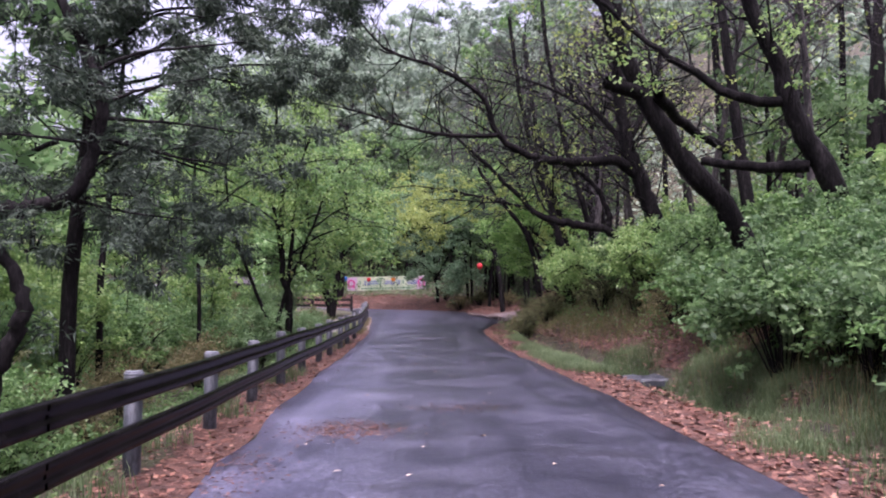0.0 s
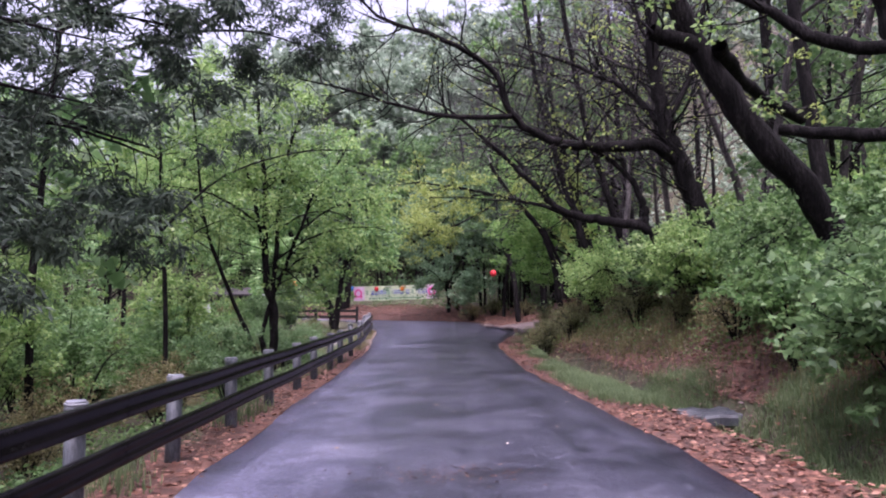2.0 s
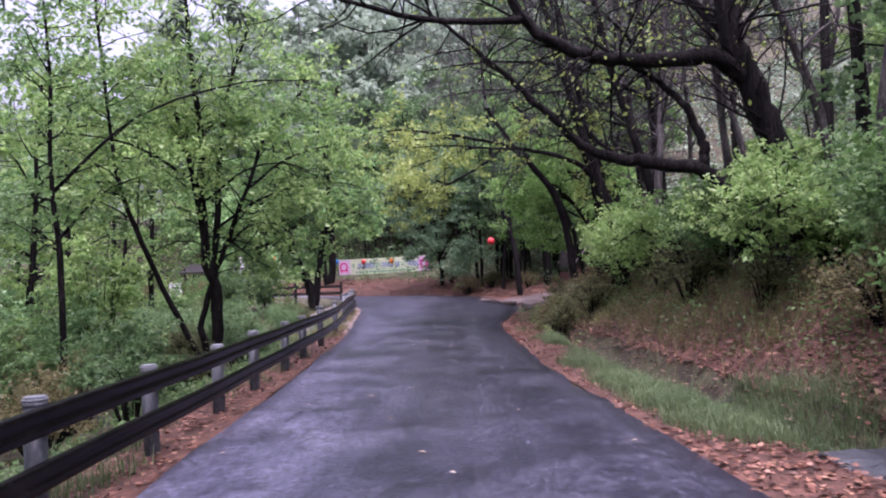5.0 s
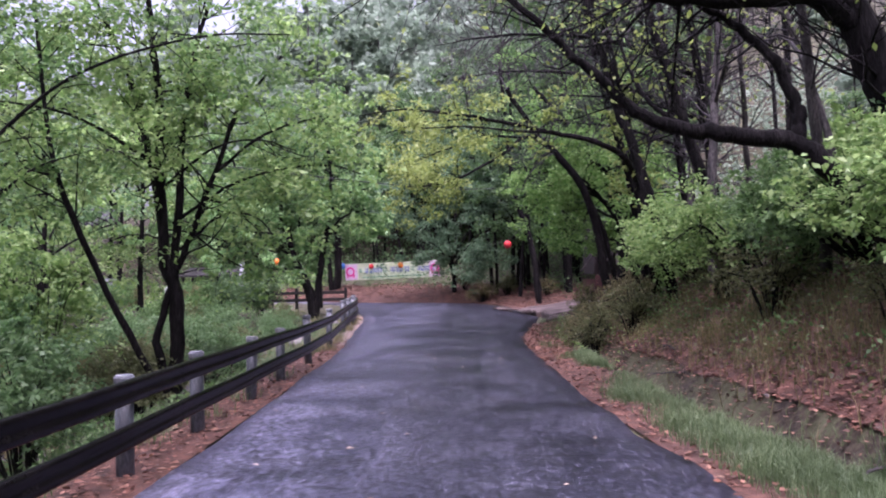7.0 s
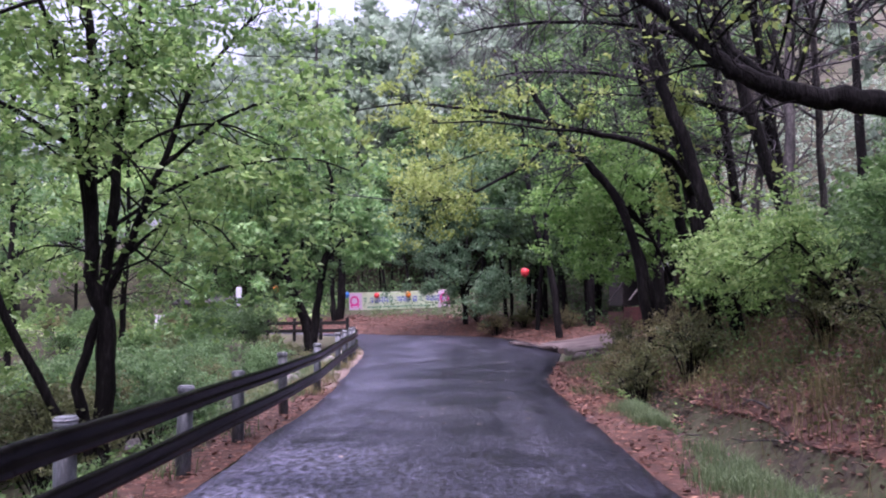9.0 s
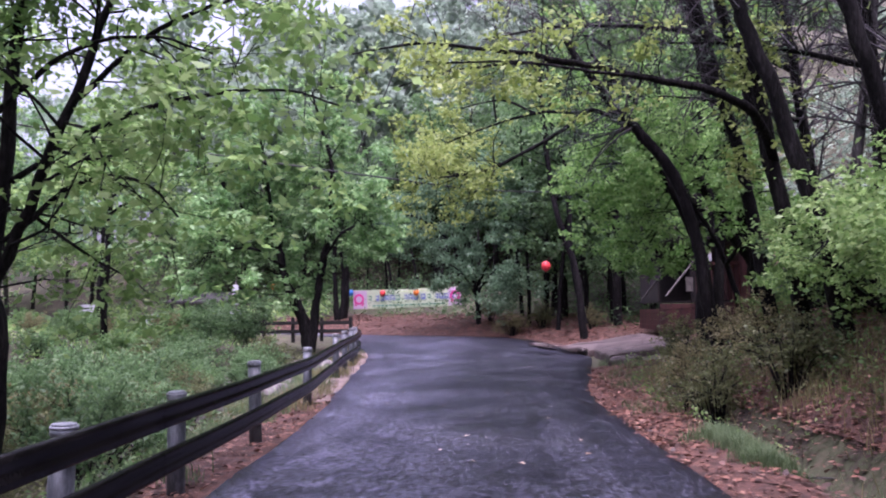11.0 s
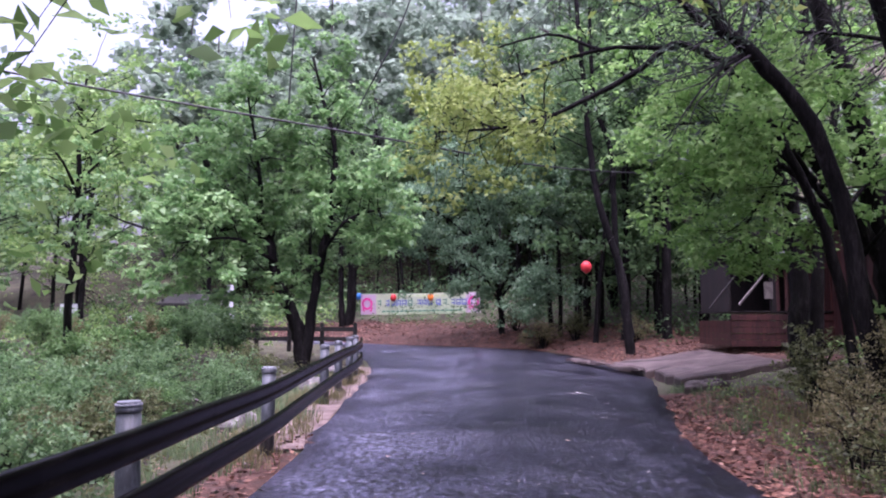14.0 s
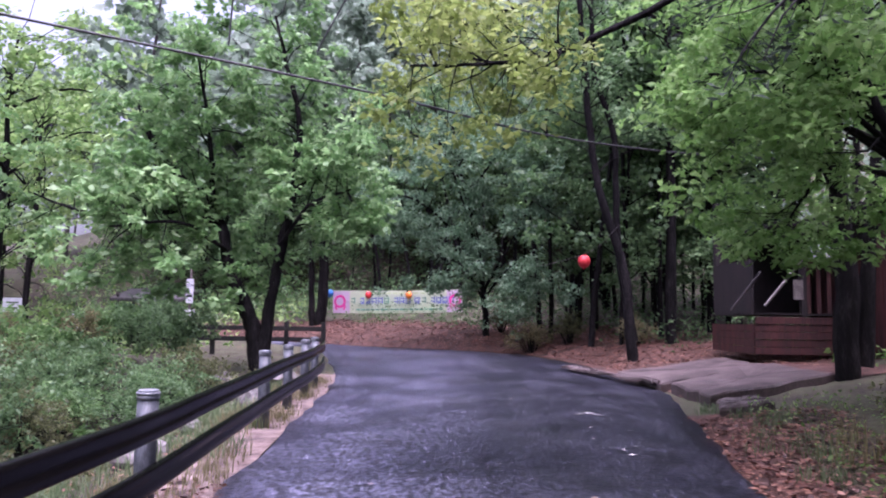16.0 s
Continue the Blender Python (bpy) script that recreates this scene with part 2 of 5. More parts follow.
    for key, value in (("From Min", 0.43), ("From Max", 0.57), ("To Min", 0.06), ("To Max", 0.34)):
        wet.inputs[key].default_value = value
    l.new(mixed, wet.inputs[0])
    l.new(wet.outputs[0], p.inputs["Specular IOR Level"])
    # the further surface is coarser and more pitted
    bump(n, l, weigh(fine.outputs[0], weigh(grain.outputs[0], mid.outputs[0], 0.7), 0.3), p, 0.4, 0.009)
    l.new(coarse.outputs[0], n["Bump"].inputs["Strength"])
    return m


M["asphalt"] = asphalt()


# ---- mesh helpers ----
def mesh_from(name, verts, quads, mat, smooth=False):
    """A mesh from arrays of vertices and four-cornered faces."""
    verts, quads = np.asarray(verts, np.float32), np.asarray(quads, np.int32)
    me = bpy.data.meshes.new(name)
    me.vertices.add(len(verts))
    me.vertices.foreach_set("co", verts.ravel())
    me.loops.add(quads.size)
    me.loops.foreach_set("vertex_index", quads.ravel())
    me.polygons.add(len(quads))
    me.polygons.foreach_set("loop_start", np.arange(len(quads), dtype=np.int32) * quads.shape[1])
    if smooth:
        me.polygons.foreach_set("use_smooth", np.ones(len(quads), bool))
    me.update(calc_edges=True)
    me.validate()
    me.materials.append(mat)
    return me


def put_mesh(name, me, parent=None, label=""):
    ob = new(name, me)
    if parent:
        ob.parent = parent
    return tagged(ob, label)


def part(name, bm, mat, parent=None, label=""):
    me = bpy.data.meshes.new(name)
    bm.to_mesh(me)
    bm.free()
    me.materials.append(mat)
    return put_mesh(name, me, parent, label)


def thing(name, at, label, category, group="", kind=""):
    ob = new(name)
    ob.location = at
    ob.empty_display_size = 0.2
    return tagged(ob, label, category, group, kind)


def box_bm(size, at=(0, 0, 0), bevel=0.01, turn=None):
    bm = bmesh.new()
    bmesh.ops.create_cube(bm, size=1, matrix=Matrix.Translation(at) @ (turn or Matrix.Identity(4)) @ Matrix.Diagonal((*size, 1)))
    if bevel:
        bmesh.ops.bevel(bm, geom=bm.edges[:], offset=bevel, segments=2, affect="EDGES")
    return bm


def smooth_line(ctrl, per=4):
    """Catmull-Rom through control rows of any width."""
    c = np.asarray(ctrl, float)
    if len(c) < 3:
        return np.array([c[0] + (c[-1] - c[0]) * s for s in np.linspace(0, 1, per + 1)])
    e = np.vstack([2 * c[0] - c[1], c, 2 * c[-1] - c[-2]])
    out = []
    for i in range(len(c) - 1):
        a, b, d, f = e[i:i + 4]
        for s in np.arange(per) / per:
            out.append(0.5 * (2 * b + (d - a) * s + (2 * a - 5 * b + 4 * d - f) * s ** 2 + (3 * b - a - 3 * d + f) * s ** 3))
    out.append(c[-1])
    return np.array(out)


def tubes(lines, sides):
    """Tapered tubes along lines of x, y, z, radius, as arrays."""
    vs, fs, k = [], [], 0
    ang = np.arange(sides) * 2 * np.pi / sides
    for P in lines:
        n = len(P)
        T = np.gradient(P[:, :3], axis=0)
        T /= np.linalg.norm(T, axis=1)[:, None] + 1e-9
        ref = np.array([0.31, 0.9, 0.2]) if abs(T[0, 2]) > 0.6 else np.array([0.05, 0.1, 1.0])
        U = np.cross(T, ref)
        U /= np.linalg.norm(U, axis=1)[:, None] + 1e-9
        V = np.cross(T, U)
        ring = P[:, None, :3] + P[:, None, 3:4] * (np.cos(ang)[None, :, None] * U[:, None] + np.sin(ang)[None, :, None] * V[:, None])
        vs.append(ring.reshape(-1, 3))
        i, j = np.meshgrid(np.arange(n - 1), np.arange(sides), indexing="ij")
        a = k + i * sides + j
        b = k + i * sides + (j + 1) % sides
        fs.append(np.stack([a, b, b + sides, a + sides], -1).reshape(-1, 4))
        k += n * sides
    return np.vstack(vs), np.vstack(fs)


def unit(v):
    return v / (np.linalg.norm(v, axis=-1, keepdims=True) + 1e-9)


def twigs_on(limbs, rng, count, length, up=0.25, start=0.3, sub=3, bend=0.25):
    """Side branches and their twigs, as lines of x, y, z, radius."""
    lens = np.array([np.linalg.norm(np.diff(P[:, :3], axis=0), axis=1).sum() for P in limbs])
    pick = rng.choice(len(limbs), count, p=lens / lens.sum())
    first, out = [], []

    def branch(p, d, ln, r, n=5):
        pts = [p]
        for _ in range(n - 1):
            d = unit(d + rng.normal(0, bend, 3) + np.array([0, 0, up * 0.25]))
            pts.append(pts[-1] + d * ln / (n - 1))
        return np.c_[np.array(pts), np.linspace(r, r * 0.25, n)]

    for i in pick:
        P = limbs[i]
        s = rng.uniform(start, 1) * (len(P) - 1.01)
        a = int(s)
        q = P[a] + (P[a + 1] - P[a]) * (s - a)
        t = unit(P[a + 1, :3] - P[a, :3])
        side = rng.normal(0, 1, 3)
        side = unit(side - t * side.dot(t))
        ln = length * rng.uniform(0.5, 1.2)
        B = branch(q[:3], unit(side + t * rng.uniform(0.1, 0.9) + np.array([0, 0, up])), ln, max(0.004, min(q[3] * 0.45, ln * 0.014)))
        first.append(B)
        for _ in range(sub):
            s2 = rng.uniform(0.25, 1) * 3.99
            b = int(s2)
            w = B[b] + (B[b + 1] - B[b]) * (s2 - b)
            t2 = unit(B[b + 1, :3] - B[b, :3])
            out.append(branch(w[:3], unit(t2 + rng.normal(0, 0.6, 3)), ln * rng.uniform(0.3, 0.6), max(0.003, w[3] * 0.6), 4))
    return first, out


def leaf_arrays(c, rng, size, width=0.27, droop=0.35, flat=0.55):
    """Folded diamond leaves at centres c."""
    n = len(c)
    L = size * rng.uniform(0.6, 1.25, (n, 1))
    u = rng.normal(0, 1, (n, 3))
    u[:, 2] = u[:, 2] * 0.45 - droop
    u = unit(u)
    nrm = rng.normal(0, 1 - flat * 0.6, (n, 3)) + np.array([0, 0, flat])
    w = unit(np.cross(nrm, u))
    nrm = np.cross(u, w)
    mid = c + u * L * 0.48
    v = np.stack([c, mid + w * L * width + nrm * L * 0.09, c + u * L - nrm * L * 0.07, mid - w * L * width + nrm * L * 0.09], 1)
    return v.reshape(-1, 3), np.arange(4 * n).reshape(-1, 4)


def points_on(lines, rng, count, spread, start=0.3, tight=0.55):
    pick = rng.integers(0, len(lines), count)
    flatl = np.array([np.vstack([P[:, :3]] + [P[-1:, :3]] * (5 - len(P))) for P in lines])
    s = rng.uniform(start, 1, count) * 3.99
    a = s.astype(int)
    p0, p1 = flatl[pick, a], flatl[pick, a + 1]
    return p0 + (p1 - p0) * (s - a)[:, None] + rng.normal(0, spread * tight, (count, 3)) * np.array([1.15, 1.15, 0.6])


def build_tree(name, base, label, category, limbs, leafmat, seed, leaves=0, size=0.12, branches=30, length=1.2, up=0.25, spread=0.12,
               bark="bark", sub=3, start=0.3, group="", bend=0.25, width=0.27, sides=8, droop=0.35, twigmat=None):
    """A tree from limb lines in the world (x, y, z, radius): trunk, limbs, twigs and crown as parts."""
    rng = np.random.default_rng(seed)
    root = thing(name, base, label, category, group)
    b = np.array([*base, 0.0])
    lines = [smooth_line(np.array(L) - b, 5) for L in limbs]
    for P in lines:
        P[1:-1, :3] += rng.normal(0, 0.014, (len(P) - 2, 3)) * np.minimum(1, P[1:-1, 3:4] / 0.06)
        P[:, 3] *= rng.uniform(0.92, 1.08, len(P))
    for i, P in enumerate(lines):
        put_mesh("limb" if i else "trunk", mesh_from("limb", *tubes([P], sides), M[bark], True), root)
    if branches:
        f, s = twigs_on(lines, rng, branches, length, up, start, sub, bend)
        tagged(put_mesh("branchwork", mesh_from("branchwork", *tubes(f, 5), M[twigmat or bark], True), root, "thin dark side branches"), kind="stuff")
        if s:
            tagged(put_mesh("twigwork", mesh_from("twigwork", *tubes(s, 3), M[twigmat or bark], True), root, "fine branching twigs"), kind="stuff")
        if leaves:
            c = points_on(s or f, rng, leaves, spread, 0.45)
            put_mesh("crown", mesh_from("crown", *leaf_arrays(c, rng, size, width, droop), M[leafmat]), root, "")
    return root


# ---- the lie of the land ----
ROAD_Z = ([-40, 26, 46, 70, 200], [0, 0, 0.4, 0.9, 3])
LEFT = ([-40, 0, 6, 9, 13, 18, 25, 29, 32, 34.5, 37, 40, 43, 46, 49, 52, 60, 200], [-1.6, -1.65, -1.72, -1.93, -2.1, -2.25, -2.5, -2.85, -3.05, -3.28, -3.7, -4.45, -5.2, -6.2, -9, -14, -30, -60])
RIGHT = ([-40, 0, 5.3, 7.4, 10, 14, 18, 22, 25.5, 27, 29.4, 33.7, 36, 38.5, 41.5, 43.5, 44.9, 46.3, 48.5, 52, 60, 200], [2.5, 2.45, 2.42, 2.31, 2.2, 1.85, 1.55, 1.45, 1.45, 1.5, 1.85, 2.55, 2.45, 2.15, 1.5, 0.7, -0.9, -4, -7.5, -11.5, -27, -57])


def road_z(y):
    return np.interp(y, *ROAD_Z)


def left_x(y):
    return np.interp(y, *LEFT)


def right_x(y):
    return np.interp(y, *RIGHT)


def height(x, y):
    """Height of the ground at x, y."""
    x, y = np.asarray(x, float), np.asarray(y, float)
    zr, dl, dr = road_z(y), left_x(y) - x, x - right_x(y)
    gully = np.interp(dl, [0, 0.8, 1.3, 3.0, 5.5, 9, 14, 25, 60, 200], [-0.02, -0.03, -0.2, -0.75, -1.0, -0.5, 0.1, 1.5, 7, 18])
    shelf_l = np.interp(dl, [0, 0.8, 3, 10, 25, 60, 200], [-0.02, -0.03, -0.15, 0.1, 1.2, 6, 18])
    k = np.clip((y - 33) / 7, 0, 1)
    left = gully * (1 - k) + shelf_l * k
    k2 = np.clip((y - 7.5) / 1.5, 0, 1) * np.clip((26.5 - y) / 1.5, 0, 1)
    ditch = -0.32 * k2 * np.clip(1 - np.abs(dr - 1.2) / 0.32, 0, 1) ** 0.5
    bank = np.interp(dr, [0, 0.95, 1.5, 2.2, 3.2, 5, 10, 20, 40, 200], [-0.02, 0.0, 0.1, 0.55, 1.2, 2.1, 3.6, 6.2, 11.5, 32]) + ditch
    shelf_r = np.interp(dr, [0, 0.35, 3, 6, 12, 20, 40, 200], [-0.04, 0.0, 0.36, 0.7, 2.6, 6, 14, 45])
    far_r = np.interp(dr, [0, 0.3, 1.5, 4, 10, 30, 200], [-0.02, 0.02, 0.3, 0.55, 0.8, 2.5, 40])
    a, c = np.clip((y - 25.5) / 3.5, 0, 1), np.clip((y - 40) / 4, 0, 1)
    a, c = a * a * (3 - 2 * a), c * c * (3 - 2 * c)
    right = (bank * (1 - a) + shelf_r * a) * (1 - c) + far_r * c
    inside = np.minimum(-dl, -dr)
    z = zr + np.where(dl > 0, left, np.where(dr > 0, right, -0.05 * np.clip(inside / 0.15, 0, 1) - 0.02))
    off = np.maximum(dl, dr)
    lumps = 0.05 * np.sin(2.3 * x + 1.1 * np.sin(1.7 * y)) * np.sin(1.9 * y + 0.8 * np.sin(2.1 * x)) + 0.03 * np.sin(5.1 * x + 3 * y)
    z = z + lumps * np.clip((off - 0.4) / 1.5, 0, 1)
    return z + np.interp(x, [-60, -18, 400], [0.08, 0.4, 0.42]) * np.clip(y - 58, 0, 160) * np.clip((y - 58) / 8, 0, 1)


def grid(xs, ys, zf):
    X, Y = np.meshgrid(xs, ys)
    v = np.stack([X, Y, zf(X, Y)], -1).reshape(-1, 3)
    i, j = np.meshgrid(np.arange(len(ys) - 1), np.arange(len(xs) - 1), indexing="ij")
    a = (i * len(xs) + j).ravel()
    return v, np.stack([a, a + 1, a + 1 + len(xs), a + len(xs)], -1)


xs = np.r_[-400, -200, -120, np.arange(-80, -14, 3.0), np.arange(-14, -6, 0.5), np.arange(-6, 7, 0.16), np.arange(7, 14, 0.5), np.arange(14, 81, 3.0), 120, 200, 400]
ys = np.r_[-400, -150, -60, np.arange(-30, -2, 2.0), np.arange(-2, 52, 0.3), np.arange(52, 70, 1.0), np.arange(70, 131, 4.0), 200, 400]
tagged(put_mesh("ground", mesh_from("ground", *grid(xs, ys, height), M["earth"], True)), "brown leaf-strewn forest earth with green tufts", "ground", kind="structure")


def road_mesh():
    ys = np.r_[np.arange(-30, 30, 0.5), np.arange(30, 60, 0.25)]
    rng = np.random.default_rng(3)
    cols = np.linspace(0, 1, 13)
    xl, xr, v = left_x(ys), right_x(ys), []
    wob = np.interp(ys, ys[::2], rng.normal(0, 0.035, len(ys[::2])))
    wob2 = np.interp(ys, ys[::2], rng.normal(0, 0.035, len(ys[::2])))
    for i, y in enumerate(ys):
        a, b = xl[i] + wob[i], xr[i] + wob2[i]
        z = road_z(y)
        row = [(a - 0.03, y, z - 0.12)] + [(a + (b - a) * c, y, z + 0.03 * math.sin(math.pi * c) + 0.006) for c in cols] + [(b + 0.03, y, z - 0.12)]
        v += row
    n = len(cols) + 2
    i, j = np.meshgrid(np.arange(len(ys) - 1), np.arange(n - 1), indexing="ij")
    k = (i * n + j).ravel()
    return np.array(v), np.stack([k, k + 1, k + 1 + n, k + n], -1)


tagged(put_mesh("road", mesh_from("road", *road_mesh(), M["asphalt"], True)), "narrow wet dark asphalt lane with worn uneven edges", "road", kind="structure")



def verge(name, ys, d0, d1, side, n, label, mat="verge"):
    """A mat of needles and leaf crumbs on the ground beside the lane, with a ragged outer edge."""
    rng = np.random.default_rng(len(ys) + n)
    rag = np.convolve(rng.normal(0, 1, len(ys) + 8), np.ones(5) / 5, "same")[4:-4] * 0.22
    v = []
    for y, r in zip(ys, rag):
        for s in np.linspace(0, 1, n):
            d = d0 + (d1 + r - d0) * s
            x = right_x(y) + d if side > 0 else left_x(y) - d
            v.append((x, y, float(height(x, y)) + (0.022 if s < 1 else -0.03)))
    i, j = np.meshgrid(np.arange(len(ys) - 1), np.arange(n - 1), indexing="ij")
    k = (i * n + j).ravel()
    tagged(put_mesh(name, mesh_from(name, v, np.stack([k, k + 1, k + 1 + n, k + n], -1), M[mat], True)), label, "verge", kind="structure")


verge("verge_right", np.arange(-2, 31.5, 0.3), 0.0, 0.85, 1, 7, "red-brown mat of needles and leaves beside the lane")
verge("bank_litter", np.arange(8.5, 26.5, 0.3), 1.6, 3.6, 1, 14, "red-brown leaf litter on the lower bank")
verge("verge_grit", np.arange(26.1, 36.6, 0.3), 0.0, 0.75, -1, 7, "pale pinkish grit and sand under the rail", "sand")
verge("verge_left", np.arange(-2, 26.2, 0.3), 0.0, 0.8, -1, 7, "red-brown mat of needles and leaves under the rail")
verge("bank_floor", np.arange(43.0, 54, 0.3), 0.1, 8.5, 1, 30, "red-brown leaf mat on the bank at the bend")
verge("path_floor", np.arange(33.5, 43, 0.3), 0.15, 4.2, 1, 16, "reddish trodden earth in front of the hut")


# ---- guard rail ----
RAIL = ([-8, 3, 7.2, 11, 14.7, 18.9, 22.5, 25.2, 29.2, 31, 32.6, 34.2, 35.6, 37, 38.6, 40.5], [-2.3, -2.3, -2.3, -2.38, -2.42, -2.52, -2.62, -2.78, -3.12, -3.24, -3.34, -3.5, -3.75, -4.2, -4.9, -5.9])


def rail_point(y):
    return np.array([np.interp(y, *RAIL), y, road_z(y)])


def guard_rail():
    root = thing("guard_rail", (-2.3, 3, 0), "black two-beam roadside guard rail on grey steel posts", "guard rail")
    org = np.array([-2.3, 3, 0])

    def post_bm():
        bm = bmesh.new()
        bmesh.ops.create_cone(bm, cap_ends=True, segments=16, radius1=0.068, radius2=0.068, depth=1.02, matrix=Matrix.Translation((0, 0, 0.31)))
        return bm

    def cap_bm():
        bm = bmesh.new()
        for z, r, d in ((0.835, 0.074, 0.03), (0.858, 0.077, 0.016), (0.872, 0.066, 0.014)):
            bmesh.ops.create_cone(bm, cap_ends=True, segments=16, radius1=r, radius2=r * 0.97, depth=d, matrix=Matrix.Translation((0, 0, z)))
        return bm

    first, rng = None, random.Random(5)
    for y in (-7.3, -5.4, -3.5, -1.6, 0.2, 2.0, 3.85, 5.7, 7.6, 9.4, 11.25, 13.05, 14.95, 16.6, 18.6, 20.3, 22.55, 25.8, 29.7, 31.2, 32.6, 34.0):
        p = rail_point(y) - org
        p[0] -= 0.06
        p[2] += rng.uniform(-0.02, 0.012) - (0.1 if y < 21.5 else 0.0)
        tilt = pose(0, 0, 0, rng.uniform(-1.2, 1.2), rng.uniform(-1.5, 1.2), rng.uniform(0, 90))
        if first is None:
            post = part("post", post_bm(), M["post"], root, "round galvanised steel post")
            cap = part("post_cap", cap_bm(), M["cap"], post, "pale ridged cap")
            for f in (*post.data.polygons, *cap.data.polygons):
                f.use_smooth = len(f.vertices) == 4
            first = post
        else:
            post = new("post", first.data)
            post.parent = root
            tagged(post, "round galvanised steel post")
            cap = new("post_cap", first.children[0].data)
            cap.parent = post
            tagged(cap, "pale ridged cap")
        post.matrix_basis = Matrix.Translation(p) @ tilt
        for zc in (0.655, 0.325):
            cl = part("bracket", box_bm((0.05, 0.1, 0.09), (0.075, 0, zc - 0.01), 0.008), M["rail"], root, "small black clamp")
            cl.matrix_basis = Matrix.Translation((p[0], p[1], float(road_z(y))))
    # the beams: ribbed hollow sections, lapped at joints
    prof = [(0.0, -0.09), (0.022, -0.088), (0.036, -0.074), (0.036, -0.034), (0.026, -0.014), (0.026, 0.014), (0.036, 0.034), (0.036, 0.074), (0.022, 0.088), (0.0, 0.09), (-0.02, 0.075), (-0.02, -0.075)]
    for zc in (0.655, 0.325):
        cuts = [-7.5, -3.5, 0.4, 4.2, 8.1, 12.0, 15.8, 19.7, 23.6, 27.6, 31.6, 34.4, 35.6]
        for a, b in zip(cuts, cuts[1:]):
            v, n, m = [], 9, len(prof)
            for y in np.linspace(a, b + 0.03, n):
                q, q2 = rail_point(y), rail_point(y + 0.05)
                d = unit(q2 - q)
                side = np.array([d[1], -d[0], 0])
                sag = 0.004 * math.sin(y * 1.7) + (0.004 if int(a) % 2 else 0)
                for o, h in prof:
                    v.append(q - org + side * (o + 0.045) + np.array([0, 0, zc + h + sag]))
            i, j = np.meshgrid(np.arange(n - 1), np.arange(m), indexing="ij")
            k, k2 = i * m + j, i * m + (j + 1) % m
            put_mesh("rail_beam", mesh_from("rail_beam", v, np.stack([k, k2, k2 + m, k + m], -1).reshape(-1, 4), M["rail"], False), root, "black ribbed metal beam")


guard_rail()


# ---- banner, balloons and cables ----
def cloth_bm(w, h, nx, nz, wave, sag):
    bm = bmesh.new()
    rows = [[bm.verts.new((w * i / nx, wave * math.sin(5.0 * i / nx + 1.3 * j / nz), h * j / nz - sag * math.sin(math.pi * i / nx))) for i in range(nx + 1)] for j in range(nz + 1)]
    for j in range(nz):
        for i in range(nx):
            bm.faces.new((rows[j][i], rows[j][i + 1], rows[j + 1][i + 1], rows[j + 1][i]))
    bmesh.ops.solidify(bm, geom=bm.faces[:], thickness=0.004)
    return bm


def bars_bm(boxes, y):
    bm = bmesh.new()
    for x, z, w, h, turn in boxes:
        bmesh.ops.create_cube(bm, size=1, matrix=Matrix.Translation((x, y, z)) @ pose(0, 0, 0, 0, turn, 0) @ Matrix.Diagonal((w, 0.004, h, 1)))
    return bm


def ring_bm(x, y, z, r, t):
    bm = bmesh.new()
    n = 24
    vs = [[bm.verts.new((x + rr * math.cos(2 * math.pi * i / n), y + dy, z + rr * 1.1 * math.sin(2 * math.pi * i / n))) for i in range(n)] for rr, dy in ((r - t, 0), (r, 0), (r, 0.006), (r - t, 0.006))]
    for k in range(4):
        for i in range(n):
            bm.faces.new((vs[k][i], vs[k][(i + 1) % n], vs[(k + 1) % 4][(i + 1) % n], vs[(k + 1) % 4][i]))
    return bm


BAN = (-6.84, 53.0, 1.6)


def banner():
    w, h = 5.62, 0.98
    root = thing("banner", BAN, "pale green printed festival banner strung between trees", "banner")
    root.rotation_euler = (0, radians(-1.3), radians(0.5))
    part("cloth", cloth_bm(w, h, 40, 6, 0.03, 0.03), M["print_cloth"], root, "pale yellow-green cloth")
    front = -0.045
    part("end_panel", bars_bm([(0.36, 0.47, 0.72, 0.93, 0)], front), M["print_pink"], root, "pink printed end")
    part("end_panel", bars_bm([(w - 0.34, 0.47, 0.66, 0.93, 0)], front), M["print_pink"], root, "pink printed end")
    for x in (0.3, w - 0.32):
        part("ring_motif", ring_bm(x, front - 0.01, 0.5, 0.26, 0.1), M["magenta"], root, "magenta ring print")
        part("ribbon_motif", bars_bm([(x + 0.2, 0.24, 0.09, 0.2, 25)], front - 0.012), M["magenta"], root, "magenta ribbon print")
        part("ribbon_motif", bars_bm([(x - 0.17, 0.22, 0.08, 0.16, -30)], front - 0.012), M["magenta"], root, "magenta ribbon print")
    rng = random.Random(11)
    x = 0.74
    for i in range(15):
        gap = 0.12 if i in (1, 6, 9, 11) else 0.0
        x += gap
        strokes = [(x + 0.02, 0.53, 0.04, 0.3, rng.uniform(-6, 6)), (x + 0.13, 0.62, 0.15, 0.045, 0), (x + 0.13, 0.47, 0.16, 0.045, rng.choice((0, 0, 20))), (x + 0.2, 0.53, 0.04, 0.28, 0)]
        if rng.random() < 0.5:
            strokes.append((x + 0.11, 0.4, 0.2, 0.045, 0))
        part("lettering", bars_bm(strokes[rng.choice((0, 1)):], front), M["ink"] if i % 5 else M["inkgreen"], root, "blue printed character")
        x += 0.272
    part("small_lettering", bars_bm([(1.1 + 0.21 * i, 0.13, 0.17, 0.07, 0) for i in range(18)], front), M["inkgreen"], root, "row of small dark print")
    part("top_lettering", bars_bm([(1.5 + 0.3 * i, 0.83, 0.22, 0.05, 0) for i in range(9)], front), M["lime"], root)


banner()


